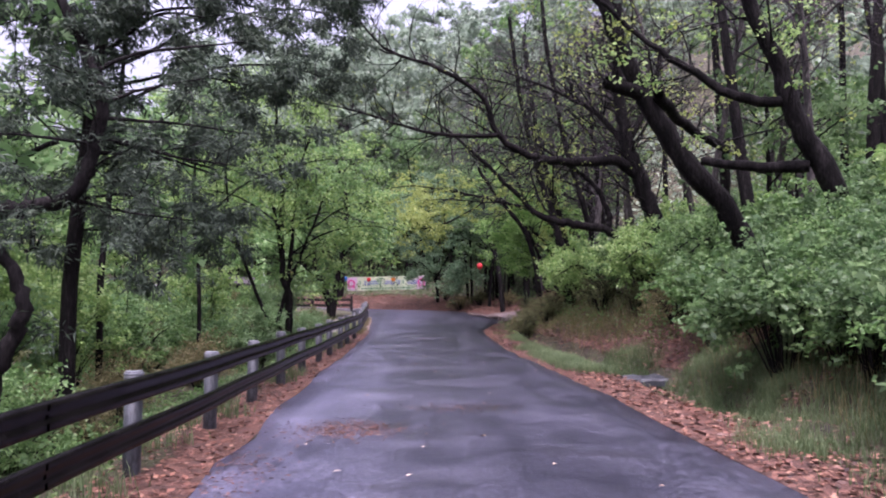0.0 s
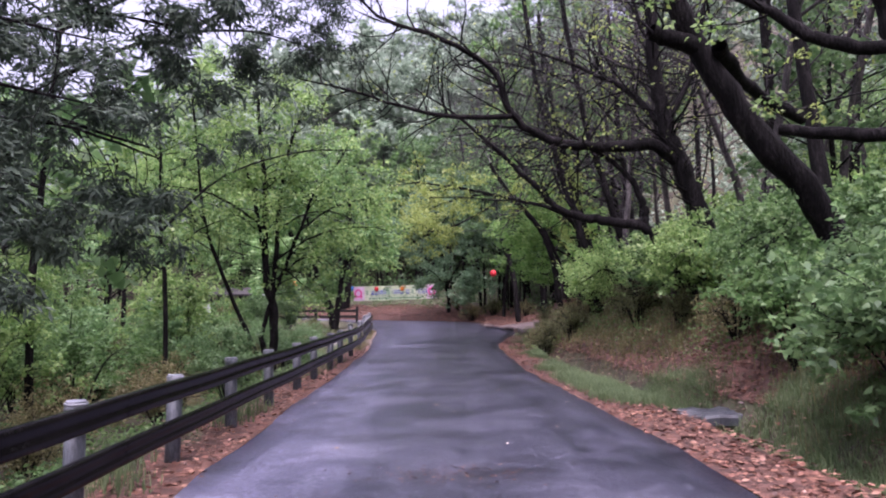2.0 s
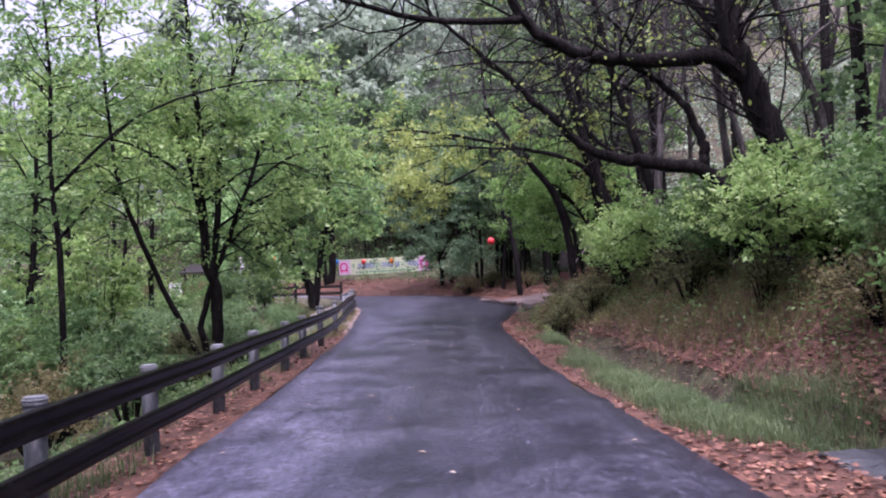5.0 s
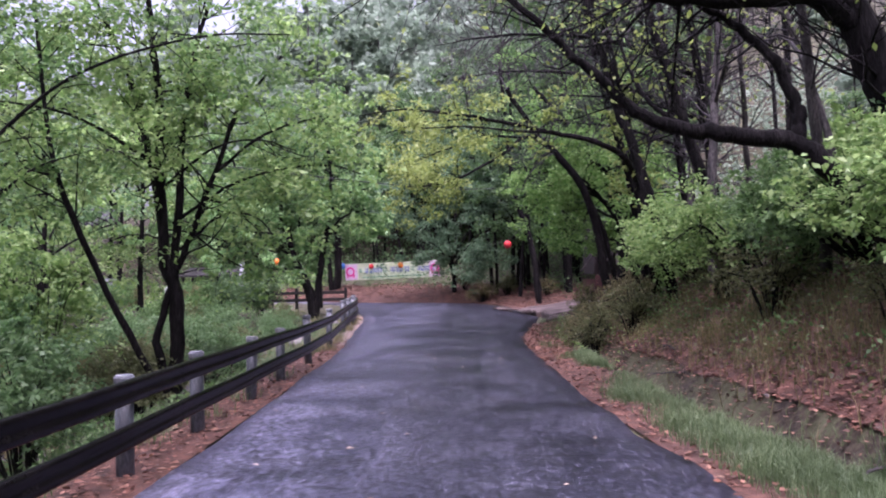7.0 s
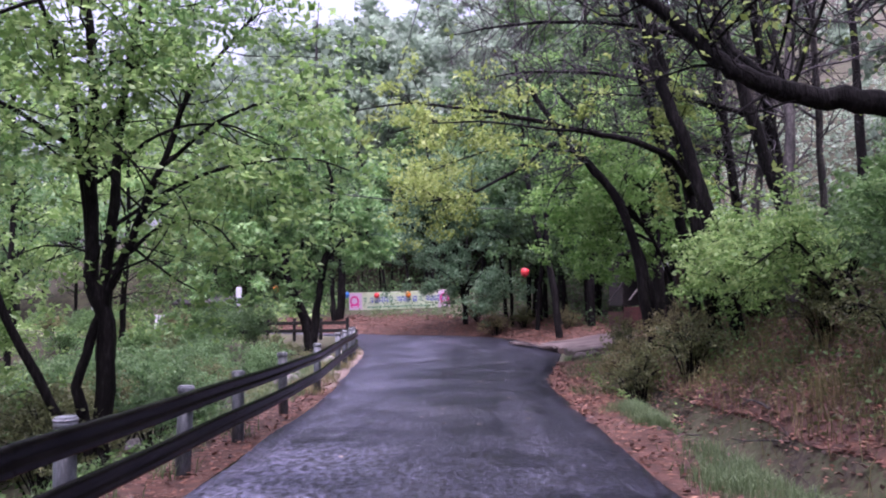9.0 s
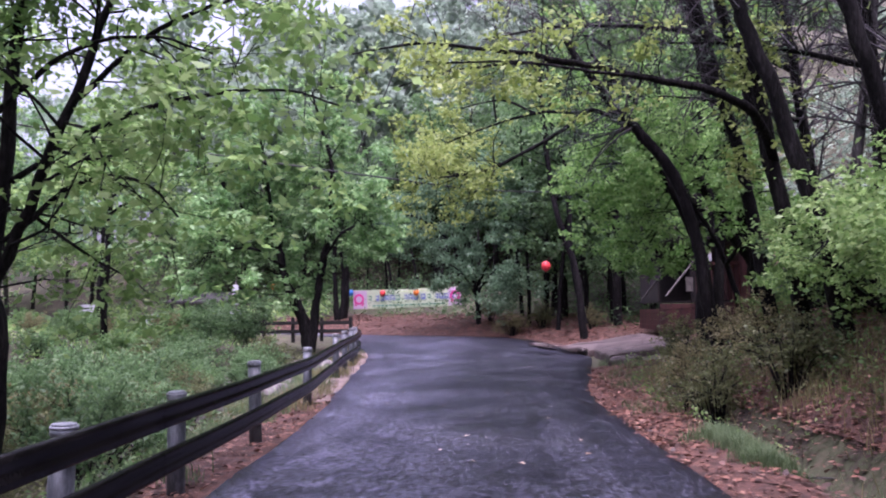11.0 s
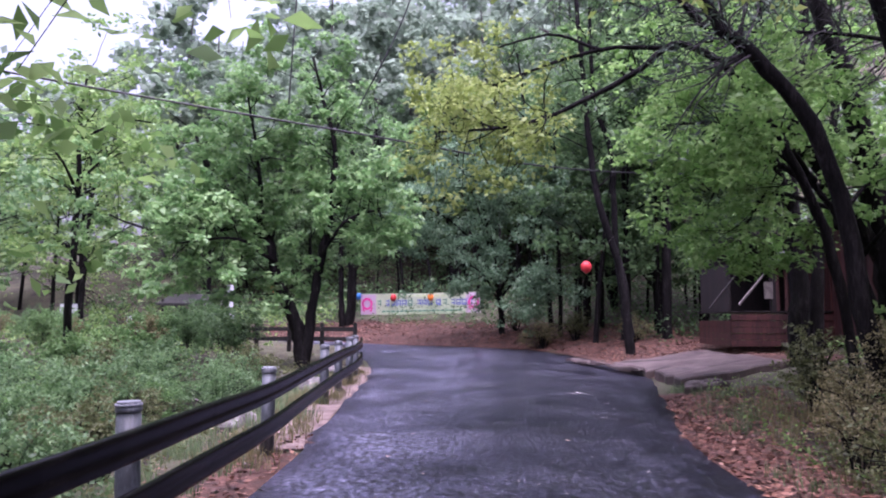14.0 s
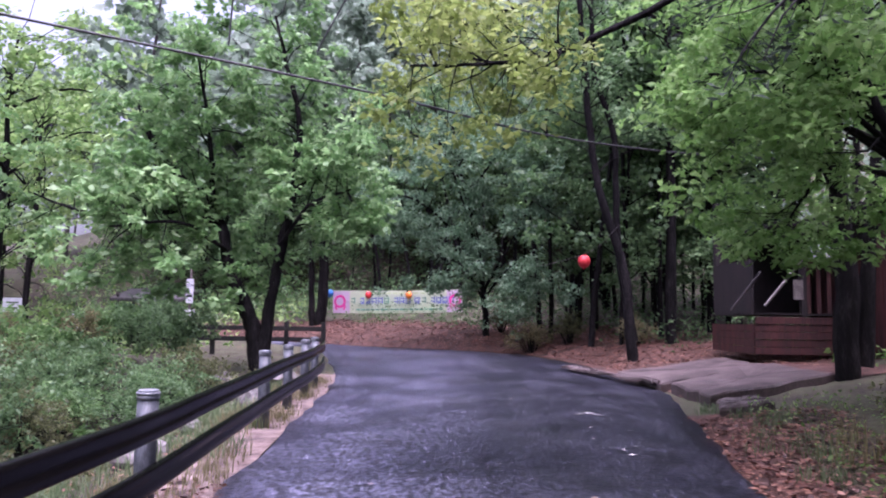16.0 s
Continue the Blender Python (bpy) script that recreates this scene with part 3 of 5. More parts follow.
def rope(name, pts, r, mat, label, category="rope"):
    pts = np.array(pts, float)
    line = np.c_[smooth_line(pts, 8), np.full(len(smooth_line(pts, 8)), r)]
    ob = put_mesh(name, mesh_from(name, *tubes([line], 6), M[mat], True))
    return tagged(ob, label, category)


rope("banner_rope", [(-7.5, 52.6, 2.66), (-7.2, 52.8, 2.64), (-6.84, 53, 2.62)], 0.012, "steel", "pale rope tying the banner to a trunk")
rope("banner_rope", [(-7.5, 52.6, 1.6), (-7.2, 52.8, 1.62), (-6.84, 53, 1.62)], 0.012, "steel", "pale rope tying the banner to a trunk")
rope("banner_rope", [(-1.22, 53, 1.75), (-0.4, 53.1, 1.62), (0.8, 53.2, 1.5)], 0.012, "steel", "pale rope tying the banner to a trunk")
rope("lantern_string", [(-1.22, 53, 2.7), (0.6, 45, 2.95), (1.95, 39.2, 3.02), (2.3, 36.5, 3.4)], 0.006, "steel", "thin string holding a red paper lantern")
rope("overhead_cable", [(-30, 20, 7.0), (-16, 24.6, 5.9), (-8, 27.6, 4.8), (-2.2, 30.0, 4.22), (0.5, 32.6, 4.3), (4.2, 36.5, 4.9), (10, 42, 6)], 0.016, "black", "sagging black overhead cable across the lane", "cable")
rope("hanging_cable", [(-3.85, 30.5, 9.5), (-4.0, 30.5, 7.0), (-4.1, 30.5, 5.0)], 0.014, "black", "thin dark dangling cable beside the oak", "cable")
rope("hanging_cable", [(-1.2, 30.5, 9.5), (-2.1, 30.5, 6.6), (-2.9, 30.5, 4.9)], 0.014, "black", "thin dark dangling cable beside the oak", "cable")


def balloon(name, at, r, mat, label, category="balloon"):
    root = thing(name, at, label, category)
    bm = bmesh.new()
    bmesh.ops.create_uvsphere(bm, u_segments=20, v_segments=14, radius=r)
    for v in bm.verts:
        t = v.co.z / r
        v.co.xy *= 1 + 0.06 * t
        v.co.z *= 1.06
    for f in bm.faces:
        f.smooth = True
    part("body", bm, M[mat], root)
    bm = bmesh.new()
    bmesh.ops.create_cone(bm, cap_ends=True, segments=10, radius1=r * 0.16, radius2=r * 0.06, depth=r * 0.2, matrix=Matrix.Translation((0, 0, -r * 1.12)))
    part("neck", bm, M[mat], root)


balloon("paper_lantern", (1.95, 39.2, 2.84), 0.155, "red", "round red paper lantern hung on a string", "lantern")
balloon("balloon", (-6.98, 52.9, 2.45), 0.16, "blue", "blue balloon tied to the banner corner")
balloon("balloon", (-5.3, 52.88, 2.4), 0.15, "red", "red balloon tied along the banner's top")
balloon("balloon", (-3.55, 52.88, 2.42), 0.15, "orange", "orange balloon tied along the banner's top")
balloon("balloon", (-10.3, 50.5, 2.75), 0.16, "orange", "orange balloon hanging among the far trees")


# ---- timber hut ----
def hut():
    gx, gy = 4.85, 36.0
    z0 = 0.78
    root = thing("timber_hut", (gx, gy, z0), "dark red-brown timber hut with a raised railed porch", "hut")

    def put(name, size, at, mat, label="", parent=None, bevel=0.008):
        return part(name, box_bm(size, at, bevel), M[mat], parent or root, label)

    # porch: skirt boards, deck, balusters
    for i in range(5):
        put("skirt_board", (2.5, 0.03, 0.145), (1.25, 0.012 * (i % 2), 0.06 + 0.15 * i), "hutwood")
    for i in range(4):
        put("skirt_board", (0.03, 2.6, 0.145), (0.0, 1.32, 0.06 + 0.15 * i), "hutwood")
    for i in range(10):
        put("deck_board", (2.6, 0.24, 0.04), (1.25, 0.12 + 0.26 * i, 0.79), "darkwood")
    put("top_rail", (2.2, 0.1, 0.09), (2.1, 0.04, 1.86), "hutwood", bevel=0.02)
    for i in range(11):
        put("baluster", (0.085, 0.035, 1.02), (1.08 + 0.205 * i, 0.05, 1.32), "hutwood", "upright red-brown slat")
    put("corner_post", (0.12, 0.12, 1.3), (0.98, 0.05, 1.4), "darkwood")
    put("corner_post", (0.12, 0.12, 2.6), (0.1, 2.5, 2.1), "darkwood")
    put("notice", (0.2, 0.02, 0.4), (0.86, -0.01, 1.28), "steel", "pale grey notice board")
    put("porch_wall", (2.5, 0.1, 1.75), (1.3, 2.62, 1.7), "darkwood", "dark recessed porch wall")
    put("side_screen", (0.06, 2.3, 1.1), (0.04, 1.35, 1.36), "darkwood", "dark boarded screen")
    # unseen roof, added to keep light off the porch
    put("porch_roof", (2.0, 2.9, 0.1), (1.45, 1.55, 2.62), "darkwood", "low dark roof added to shade the porch", bevel=0.02)
    for a, b, mat in (((0.18, -0.05, 0.95), (1.02, -0.02, 1.95), "steel"), ((-0.55, -0.25, 0.85), (0.1, -0.1, 1.62), "darkwood")):
        line = np.array([(*a, 0.028), (*[(p + q) / 2 for p, q in zip(a, b)], 0.028), (*b, 0.028)])
        put_mesh("stair_handrail", mesh_from("stair_handrail", *tubes([line], 8), M[mat], True), root, "sloping pale handrail" if mat == "steel" else "sloping dark handrail")
    # main house: boards on the front and flank
    for i in range(16):
        put("wall_board", (0.29, 0.06, 2.75), (2.5 + 0.3 * i, -2.2 + 0.012 * (i % 2), 1.45), "hutwood")
    for i in range(16):
        put("wall_board", (0.06, 0.29, 2.75), (2.34, -2.05 + 0.3 * i, 1.45), "hutwood")
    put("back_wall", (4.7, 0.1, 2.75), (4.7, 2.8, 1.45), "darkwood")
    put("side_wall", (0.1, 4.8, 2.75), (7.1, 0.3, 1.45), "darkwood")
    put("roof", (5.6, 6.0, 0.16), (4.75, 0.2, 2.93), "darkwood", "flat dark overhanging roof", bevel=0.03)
    put("eave_trim", (1.2, 0.04, 0.07), (2.6, -2.83, 2.9), "steel", "pale strip of eave flashing")
    put("window_band", (1.5, 0.05, 0.35), (5.3, -2.25, 2.35), "white", "pale high window")
    put("flue_pipe", (0.16, 0.16, 0.8), (2.55, -1.6, 3.38), "white", "short white vent pipe", bevel=0.05)
    return root


hut()
lb = thing("lantern_box", (6.15, 35.98, 2.685), "white box lantern with dark panels on the porch rail", "lantern")
part("frame", box_bm((0.36, 0.26, 0.28), (0, 0, 0.14), 0.02, pose(0, 0, 0, 0, -4, 25)), M["white"], lb)
part("panel", box_bm((0.2, 0.02, 0.16), (-0.08, -0.125, 0.15), 0.004, pose(0, 0, 0, 0, -4, 25)), M["black"], lb, "black panel")
cl = thing("hanging_cloth", (7.2, 33.66, 1.85), "pink cloth hanging on the hut wall", "cloth")
bm = cloth_bm(0.24, 1.0, 8, 8, 0.04, 0)
for v in bm.verts:
    v.co.x *= 0.35 + 0.65 * math.sin(math.pi * min(1, (v.co.z + 0.1) / 1.1))
part("fabric", bm, M["pinkcloth"], cl)


# ---- concrete apron in front of the hut ----
def slab(corners, thick, label, seed, mat="concrete"):
    """A cracked slab with ragged edges and an uneven top."""
    rng = random.Random(seed)
    ring = []
    for i, c in enumerate(corners):
        d = corners[(i + 1) % len(corners)]
        for k in range(6):
            s = k / 6
            jig = 0 if k == 0 else 0.05
            ring.append(tuple(p + (q - p) * s + rng.uniform(-jig, jig) * (0.5 if m == 2 else 1) for m, (p, q) in enumerate(zip(c, d))))
    mid = tuple(sum(c[m] for c in corners) / len(corners) for m in range(3))
    bm = bmesh.new()
    top = [bm.verts.new(c) for c in ring]
    inner = [bm.verts.new(tuple(mid[m] + (c[m] - mid[m]) * 0.55 + (rng.uniform(-0.02, 0.025) if m == 2 else 0) for m in range(3))) for c in ring]
    lip = [bm.verts.new((c[0], c[1], c[2] - 0.03)) for c in ring]
    bot = [bm.verts.new((c[0], c[1], c[2] - thick)) for c in ring]
    hub = bm.verts.new(mid)
    for v, c in zip(top, ring):
        v.co = Vector(c) + (Vector(mid) - Vector(c)).normalized() * 0.03
    n = len(ring)
    for i in range(n):
        j = (i + 1) % n
        bm.faces.new((top[i], top[j], inner[j], inner[i]))
        bm.faces.new((inner[i], inner[j], hub))
        bm.faces.new((lip[i], lip[j], top[j], top[i]))
        bm.faces.new((bot[i], bot[j], lip[j], lip[i]))
    bm.faces.new(bot)
    bmesh.ops.recalc_face_normals(bm, faces=bm.faces[:])
    return tagged(part("concrete_slab", bm, M[mat]), label, "concrete slab", "slabs in front of the hut")


slab([(2.55, 34.3, 0.30), (4.9, 35.5, 0.60), (4.6, 37.0, 0.66), (2.2, 36.4, 0.36)], 0.22, "cracked pinkish concrete slab beside a drain", 1)
slab([(2.72, 32.1, 0.30), (5.1, 33.3, 0.60), (4.9, 35.3, 0.64), (2.68, 34.1, 0.33)], 0.26, "worn concrete slab with a raised broken edge", 2)
slab([(2.5, 31.0, 0.25), (3.3, 31.2, 0.34), (3.2, 31.75, 0.36), (2.65, 31.6, 0.3)], 0.16, "broken corner piece of concrete paving", 3)
slab([(1.7, 36.8, 0.36), (2.42, 34.4, 0.34), (2.6, 34.45, 0.34), (1.92, 36.9, 0.36)], 0.06, "narrow loose drain cover slab", 4)
slab([(1.25, 38.1, 0.36), (1.66, 36.9, 0.35), (1.9, 37.0, 0.36), (1.6, 38.2, 0.38)], 0.06, "narrow loose drain cover slab", 5)
slab([(2.85, 11.7, 0.0), (3.6, 11.7, 0.03), (3.65, 12.45, 0.03), (2.9, 12.45, 0.0)], 0.12, "grey cover slab across the roadside ditch", 6, "cover")


# ---- far fence and signs ----
def fence():
    root = thing("timber_fence", (-10, 43.8, 0.35), "low black timber rail fence beyond the gully", "fence")
    xs = np.linspace(0, 4.6, 5)
    for i, x in enumerate(xs):
        part("post", box_bm((0.13, 0.13, 1.1), (x, 0.02 * i, 0.35), 0.02), M["fencewood"], root)
    for z in (0.35, 0.68):
        for a, b in zip(xs, xs[1:]):
            part("rail", box_bm((b - a - 0.02, 0.07, 0.14), ((a + b) / 2, -0.09, z), 0.02), M["fencewood"], root)


fence()


def sign_pole():
    root = thing("sign_pole", (-12.4, 51, 0.3), "white sign column with dark lettering bands", "sign")
    line = np.array([(0, 0, -0.4, 0.06), (0, 0, 1.2, 0.055), (0, 0, 3.0, 0.05)])
    put_mesh("pole", mesh_from("pole", *tubes([line], 10), M["steel"], True), root)
    part("sign_board", box_bm((0.3, 0.06, 1.0), (0, -0.08, 2.1), 0.02), M["white"], root, "upright white board")
    part("lower_board", box_bm((0.48, 0.06, 0.3), (0, -0.1, 1.2), 0.02), M["white"], root, "small white board")
    part("print_band", box_bm((0.24, 0.01, 0.1), (0, -0.115, 1.9), 0), M["black"], root, "dark print")
    part("print_band", box_bm((0.3, 0.01, 0.06), (0, -0.135, 1.22), 0), M["black"], root, "dark print")


sign_pole()


def notice(at, w, h, label):
    root = thing("notice_board", at, label, "notice board")
    part("board", box_bm((w, 0.05, h), (0, 0, 0.75), 0.015), M["white"], root)
    for s in (-0.4, 0.4):
        part("leg", box_bm((0.06, 0.06, 1.3), (s * w, 0.05, 0.2), 0.01), M["steel"], root)
    part("print_block", box_bm((w * 0.6, 0.01, h * 0.12), (0, -0.03, 0.85), 0), M["black"], root, "unreadable dark print")
    part("print_block", box_bm((w * 0.5, 0.01, h * 0.12), (0, -0.03, 0.62), 0), M["black"], root, "unreadable dark print")


notice((-15.3, 48, 0.35), 0.7, 0.75, "small white notice board behind the bushes")
notice((-20.5, 52, 1.0), 0.9, 0.6, "white notice board among distant shrubs")
rf = thing("shelter", (-15.6, 55, 0.6), "low grey-roofed shelter behind the shrubs", "shelter")
part("roof", box_bm((3.4, 2.2, 0.14), (0, 0, 1.75), 0.04, pose(0, 0, 0, 14, 0, 0)), M["greyroof"], rf)
for sx in (-1.4, 1.4):
    for sy in (-0.8, 0.8):
        part("post", box_bm((0.12, 0.12, 2.0), (sx, sy, 0.75), 0.02), M["fencewood"], rf)
for z in (0.35, 0.7):
    part("rail", box_bm((2.8, 0.08, 0.12), (0, -0.9, z), 0.02), M["fencewood"], rf)


# ---- trees with known limbs ----
def ground_z(x, y):
    return float(height(x, y))


def rooted(x, y, sink=0.15):
    return (x, y, ground_z(x, y) - sink)


def limb(pts, r0, r1):
    n = len(pts)
    return [(*p, r0 + (r1 - r0) * i / (n - 1)) for i, p in enumerate(pts)]


# bare leaning trees on the bank
b = rooted(5.5, 12.7)
build_tree("leaning_tree", b, "dark wet leaning tree with a sawn-off stub limb", "tree", [
    limb([b, (5.24, 12.5, 1.93), (4.8, 12.4, 2.73), (4.2, 12.4, 3.45), (3.67, 12.4, 4.25), (3.29, 12.4, 4.97), (3.0, 12.4, 5.64), (2.77, 12.4, 6.3), (2.4, 12.4, 7.8)], 0.22, 0.1),
    limb([(3.45, 12.4, 4.75), (3.05, 12.3, 4.82), (2.72, 12.2, 4.9)], 0.13, 0.11),
    limb([(3.6, 12.2, 4.7), (4.3, 13, 4.35), (5.2, 13.4, 4.0)], 0.11, 0.08),
    limb([(2.8, 12.4, 6.2), (2.0, 12.6, 7.2), (1.0, 13, 7.8)], 0.07, 0.02)], "leaf_yellow", 1, 900, 0.09, 26, 1.5, 0.3, 0.12, start=0.55)
b = rooted(6.35, 11.3)
build_tree("leaning_tree", b, "dark leaning tree with long level limbs", "tree", [
    limb([b, (5.97, 11.2, 2.95), (5.54, 11.2, 3.76), (5.33, 11.2, 4.28), (5.16, 11.2, 4.9), (4.77, 11.2, 5.8), (4.5, 11.2, 7.4)], 0.2, 0.09),
    limb([(5.6, 11.2, 3.3), (4.8, 11.5, 3.35), (4.2, 11.9, 3.51)], 0.1, 0.07),
    limb([(5.33, 11.2, 4.28), (4.6, 11.3, 4.4), (4.2, 11.4, 4.65), (3.6, 11.6, 5.15), (3.0, 11.8, 5.7), (2.2, 12, 6.6)], 0.1, 0.03)], "leaf_bright", 2, 900, 0.09, 30, 1.3, 0.3, 0.12, start=0.4)
b = rooted(5.6, 17.9)
build_tree("arching_tree", b, "dark tree whose long bare limb arches over the lane", "tree", [
    limb([b, (5.29, 17.8, 2.6), (5.03, 17.8, 3.37), (4.81, 17.8, 4.07), (4.54, 17.8, 4.77), (4.4, 17.8, 5.46), (4.27, 17.8, 6.4), (4.3, 17.9, 8.5)], 0.24, 0.12),
    limb([(4.7, 17.8, 4.25), (4.16, 17.7, 4.58), (3.45, 17.6, 4.51), (2.59, 17.5, 4.53), (1.95, 17.4, 4.68), (1.28, 17.33, 5.17), (0.88, 17.27, 6.1), (-0.32, 17.2, 6.76), (-1.39, 17.13, 7.15), (-2.3, 17, 8.2)], 0.15, 0.02),
    limb([(1.28, 17.3, 5.1), (0.21, 17.1, 5.05), (-0.84, 16.9, 5.21), (-1.86, 16.7, 5.49), (-2.86, 16.5, 5.7)], 0.06, 0.012),
    limb([(4.5, 17.8, 4.9), (3.9, 18.5, 5.9), (3.0, 19, 6.6), (1.6, 19.4, 7.3)], 0.09, 0.02),
    limb([(4.6, 17.9, 5.2), (5.2, 18.2, 6.3), (5.6, 18.4, 8.0)], 0.09, 0.04)], "leaf_yellow", 3, 700, 0.08, 220, 1.6, 0.25, 0.15, sub=6, start=0.25)
b = rooted(5.15, 17.3)
build_tree("arching_tree", b, "low crooked tree reaching over the lane with yellow-green leaves", "tree", [
    limb([b, (4.93, 17.5, 1.5), (4.67, 17.6, 2.01), (4.24, 17.7, 2.62), (3.95, 17.8, 2.9), (3.39, 17.9, 3.02), (2.85, 18, 3.12), (2.35, 18, 3.27), (2.05, 18.1, 3.56), (1.62, 18.2, 4.02), (1.2, 18.2, 4.45), (0.65, 18.2, 4.95), (0.1, 18.1, 5.4), (-0.7, 18, 5.9)], 0.15, 0.015),
    limb([(3.97, 17.8, 2.88), (4.02, 17.8, 3.14), (3.93, 17.8, 3.45), (3.71, 17.8, 3.92), (3.3, 17.8, 4.3), (3.0, 17.8, 4.5), (2.3, 17.9, 5.0)], 0.085, 0.03),
    limb([(2.85, 18, 3.12), (2.5, 18.5, 3.6), (2.3, 18.9, 4.3), (2.2, 19.1, 5.1)], 0.04, 0.012)], "leaf_yellow", 4, 420, 0.085, 70, 1.1, 0.15, 0.1, start=0.45)
b = rooted(4.3, 25.2)
build_tree("maple", b, "slender maple with yellow-green leaves over the lane", "tree", [
    limb([b, (4.06, 25, 2.17), (3.88, 25, 3.27), (3.75, 25, 4.39), (3.6, 25, 5.2), (3.3, 25.2, 7)], 0.12, 0.06),
    limb([(3.9, 25, 3.4), (3.42, 24.3, 3.88), (2.8, 24, 4.12), (2.0, 24, 4.32), (1.2, 24, 4.52), (0.35, 24, 4.7), (-0.3, 24, 4.8), (-1.05, 24, 4.88), (-1.9, 24.1, 4.8)], 0.07, 0.012),
    limb([(2.0, 24, 4.32), (1.2, 23.6, 4.3), (0.3, 23.3, 4.35), (-0.6, 23.1, 4.3)], 0.03, 0.01),
    limb([(1.2, 24, 4.52), (0.4, 24.5, 4.75), (-0.6, 24.9, 4.8), (-1.4, 25.1, 4.65)], 0.03, 0.01)], "leaf_yellow", 5, 3600, 0.1, 90, 0.7, 0.05, 0.1, start=0.35)
b = rooted(4.2, 28.6)
build_tree("maple", b, "maple with drooping yellow-green sprays over the lane", "tree", [
    limb([b, (3.9, 28.6, 2.2), (3.4, 28.6, 3.6), (2.7, 28.6, 4.7), (1.94, 28.5, 5.15), (1.36, 28.38, 4.75), (0.43, 28.25, 4.22), (-0.21, 28.12, 3.95), (-0.75, 28, 3.85), (-1.4, 27.9, 3.8)], 0.075, 0.012),
    limb([(1.9, 28.5, 5.1), (0.9, 28.8, 5.2), (-0.2, 29.2, 5.0), (-1.2, 29.6, 4.7)], 0.04, 0.01),
    limb([(0.9, 28.8, 5.2), (0.2, 29.2, 5.6), (-0.9, 29.7, 5.5)], 0.03, 0.01)], "leaf_yellow", 6, 4600, 0.1, 70, 0.9, 0.0, 0.12, start=0.7)
b = rooted(5.95, 30.7)
build_tree("maple", b, "thick dark double-stemmed maple beside the hut", "tree", [
    limb([b, (5.79, 30.7, 1.6), (5.65, 30.7, 2.74), (5.45, 30.7, 4), (5.24, 30.7, 5.13), (4.77, 30.7, 6.7), (4.4, 30.7, 8.4)], 0.3, 0.1),
    limb([(5.73, 30.7, 2.1), (4.66, 30.7, 3.94), (3.65, 30.7, 5.16), (3.03, 30.7, 6.18), (2.3, 30.7, 7.0)], 0.15, 0.05),
    limb([(5.2, 30.7, 3.0), (4.3, 30.2, 3.5), (3.3, 29.8, 3.9), (2.3, 29.6, 4.0)], 0.06, 0.015)], "leaf_maple", 7, 5000, 0.13, 50, 1.3, 0.05, 0.15, start=0.35)
b = rooted(5.0, 29.3)
build_tree("maple", b, "leafy green maple spreading in front of the hut", "tree", [
    limb([b, (4.7, 29.4, 1.9), (4.3, 29.5, 3.0), (3.6, 29.6, 3.9), (2.8, 29.6, 4.3), (2.0, 29.6, 4.3)], 0.065, 0.015),
    limb([(4.4, 29.5, 2.7), (4.5, 30, 3.9), (3.8, 30.4, 4.8), (2.9, 30.5, 5.0)], 0.06, 0.015),
    limb([(4.1, 29.5, 3.4), (3.4, 29.0, 4.0), (2.7, 28.8, 4.2)], 0.05, 0.012),
    limb([(4.6, 29.4, 2.2), (4.9, 28.6, 3.0), (4.6, 28.0, 3.5)], 0.04, 0.012),
    limb([(4.4, 29.5, 2.8), (5.2, 29.8, 3.6), (6.2, 30, 3.8)], 0.04, 0.012),
    limb([(4.2, 29.5, 3.3), (3.6, 30.2, 3.9), (2.8, 30.8, 3.9)], 0.05, 0.012),
    limb([(4.3, 29.5, 3.0), (3.8, 30.4, 3.4), (3.75, 30.9, 3.2), (3.55, 31.0, 2.9), (3.4, 31.0, 2.6)], 0.04, 0.01)], "leaf_maple", 8, 13500, 0.125, 110, 1.1, 0.0, 0.17, start=0.35)

# dark straight trunks standing where the bank ends
for k, (pts, r) in enumerate((
        ([(4.3, 24, 1.2), (3.87, 24, 2.93), (3.35, 24, 4.61), (3.02, 24, 5.76), (2.5, 24, 8), (2.2, 24, 10.5)], 0.12),
        ([(5.3, 23.5, 1.6), (4.79, 23.5, 3.11), (4.28, 23.5, 4.91), (3.9, 23.5, 6.29), (3.4, 23.5, 9), (3.2, 23.5, 11)], 0.12),
        ([(4.6, 27, 1.0), (4.11, 27, 3.9), (3.42, 27, 6.86), (3.22, 27, 7.83), (3, 27, 11)], 0.12),
        ([(3.7, 27, 0.6), (3.18, 27, 3.22), (2.42, 27, 4.4), (1.97, 27, 4.88), (1.3, 27, 6)], 0.11),
        ([(4.8, 26, 1.2), (4.35, 26, 3.01), (3.98, 26, 4.66), (3.33, 26, 7.07), (3, 26, 10)], 0.12))):
    b = rooted(*pts[0][:2])
    build_tree("pine_tree", b, "straight dark-barked pine leaning towards the lane", "tree", [limb([b] + pts[1:], r, r * 0.5)], "needle", 20 + k, 1200, 0.14, 26, 1.4, 0.1, 0.2, start=0.5, group="pines on the bank", width=0.1, twigmat="twig")

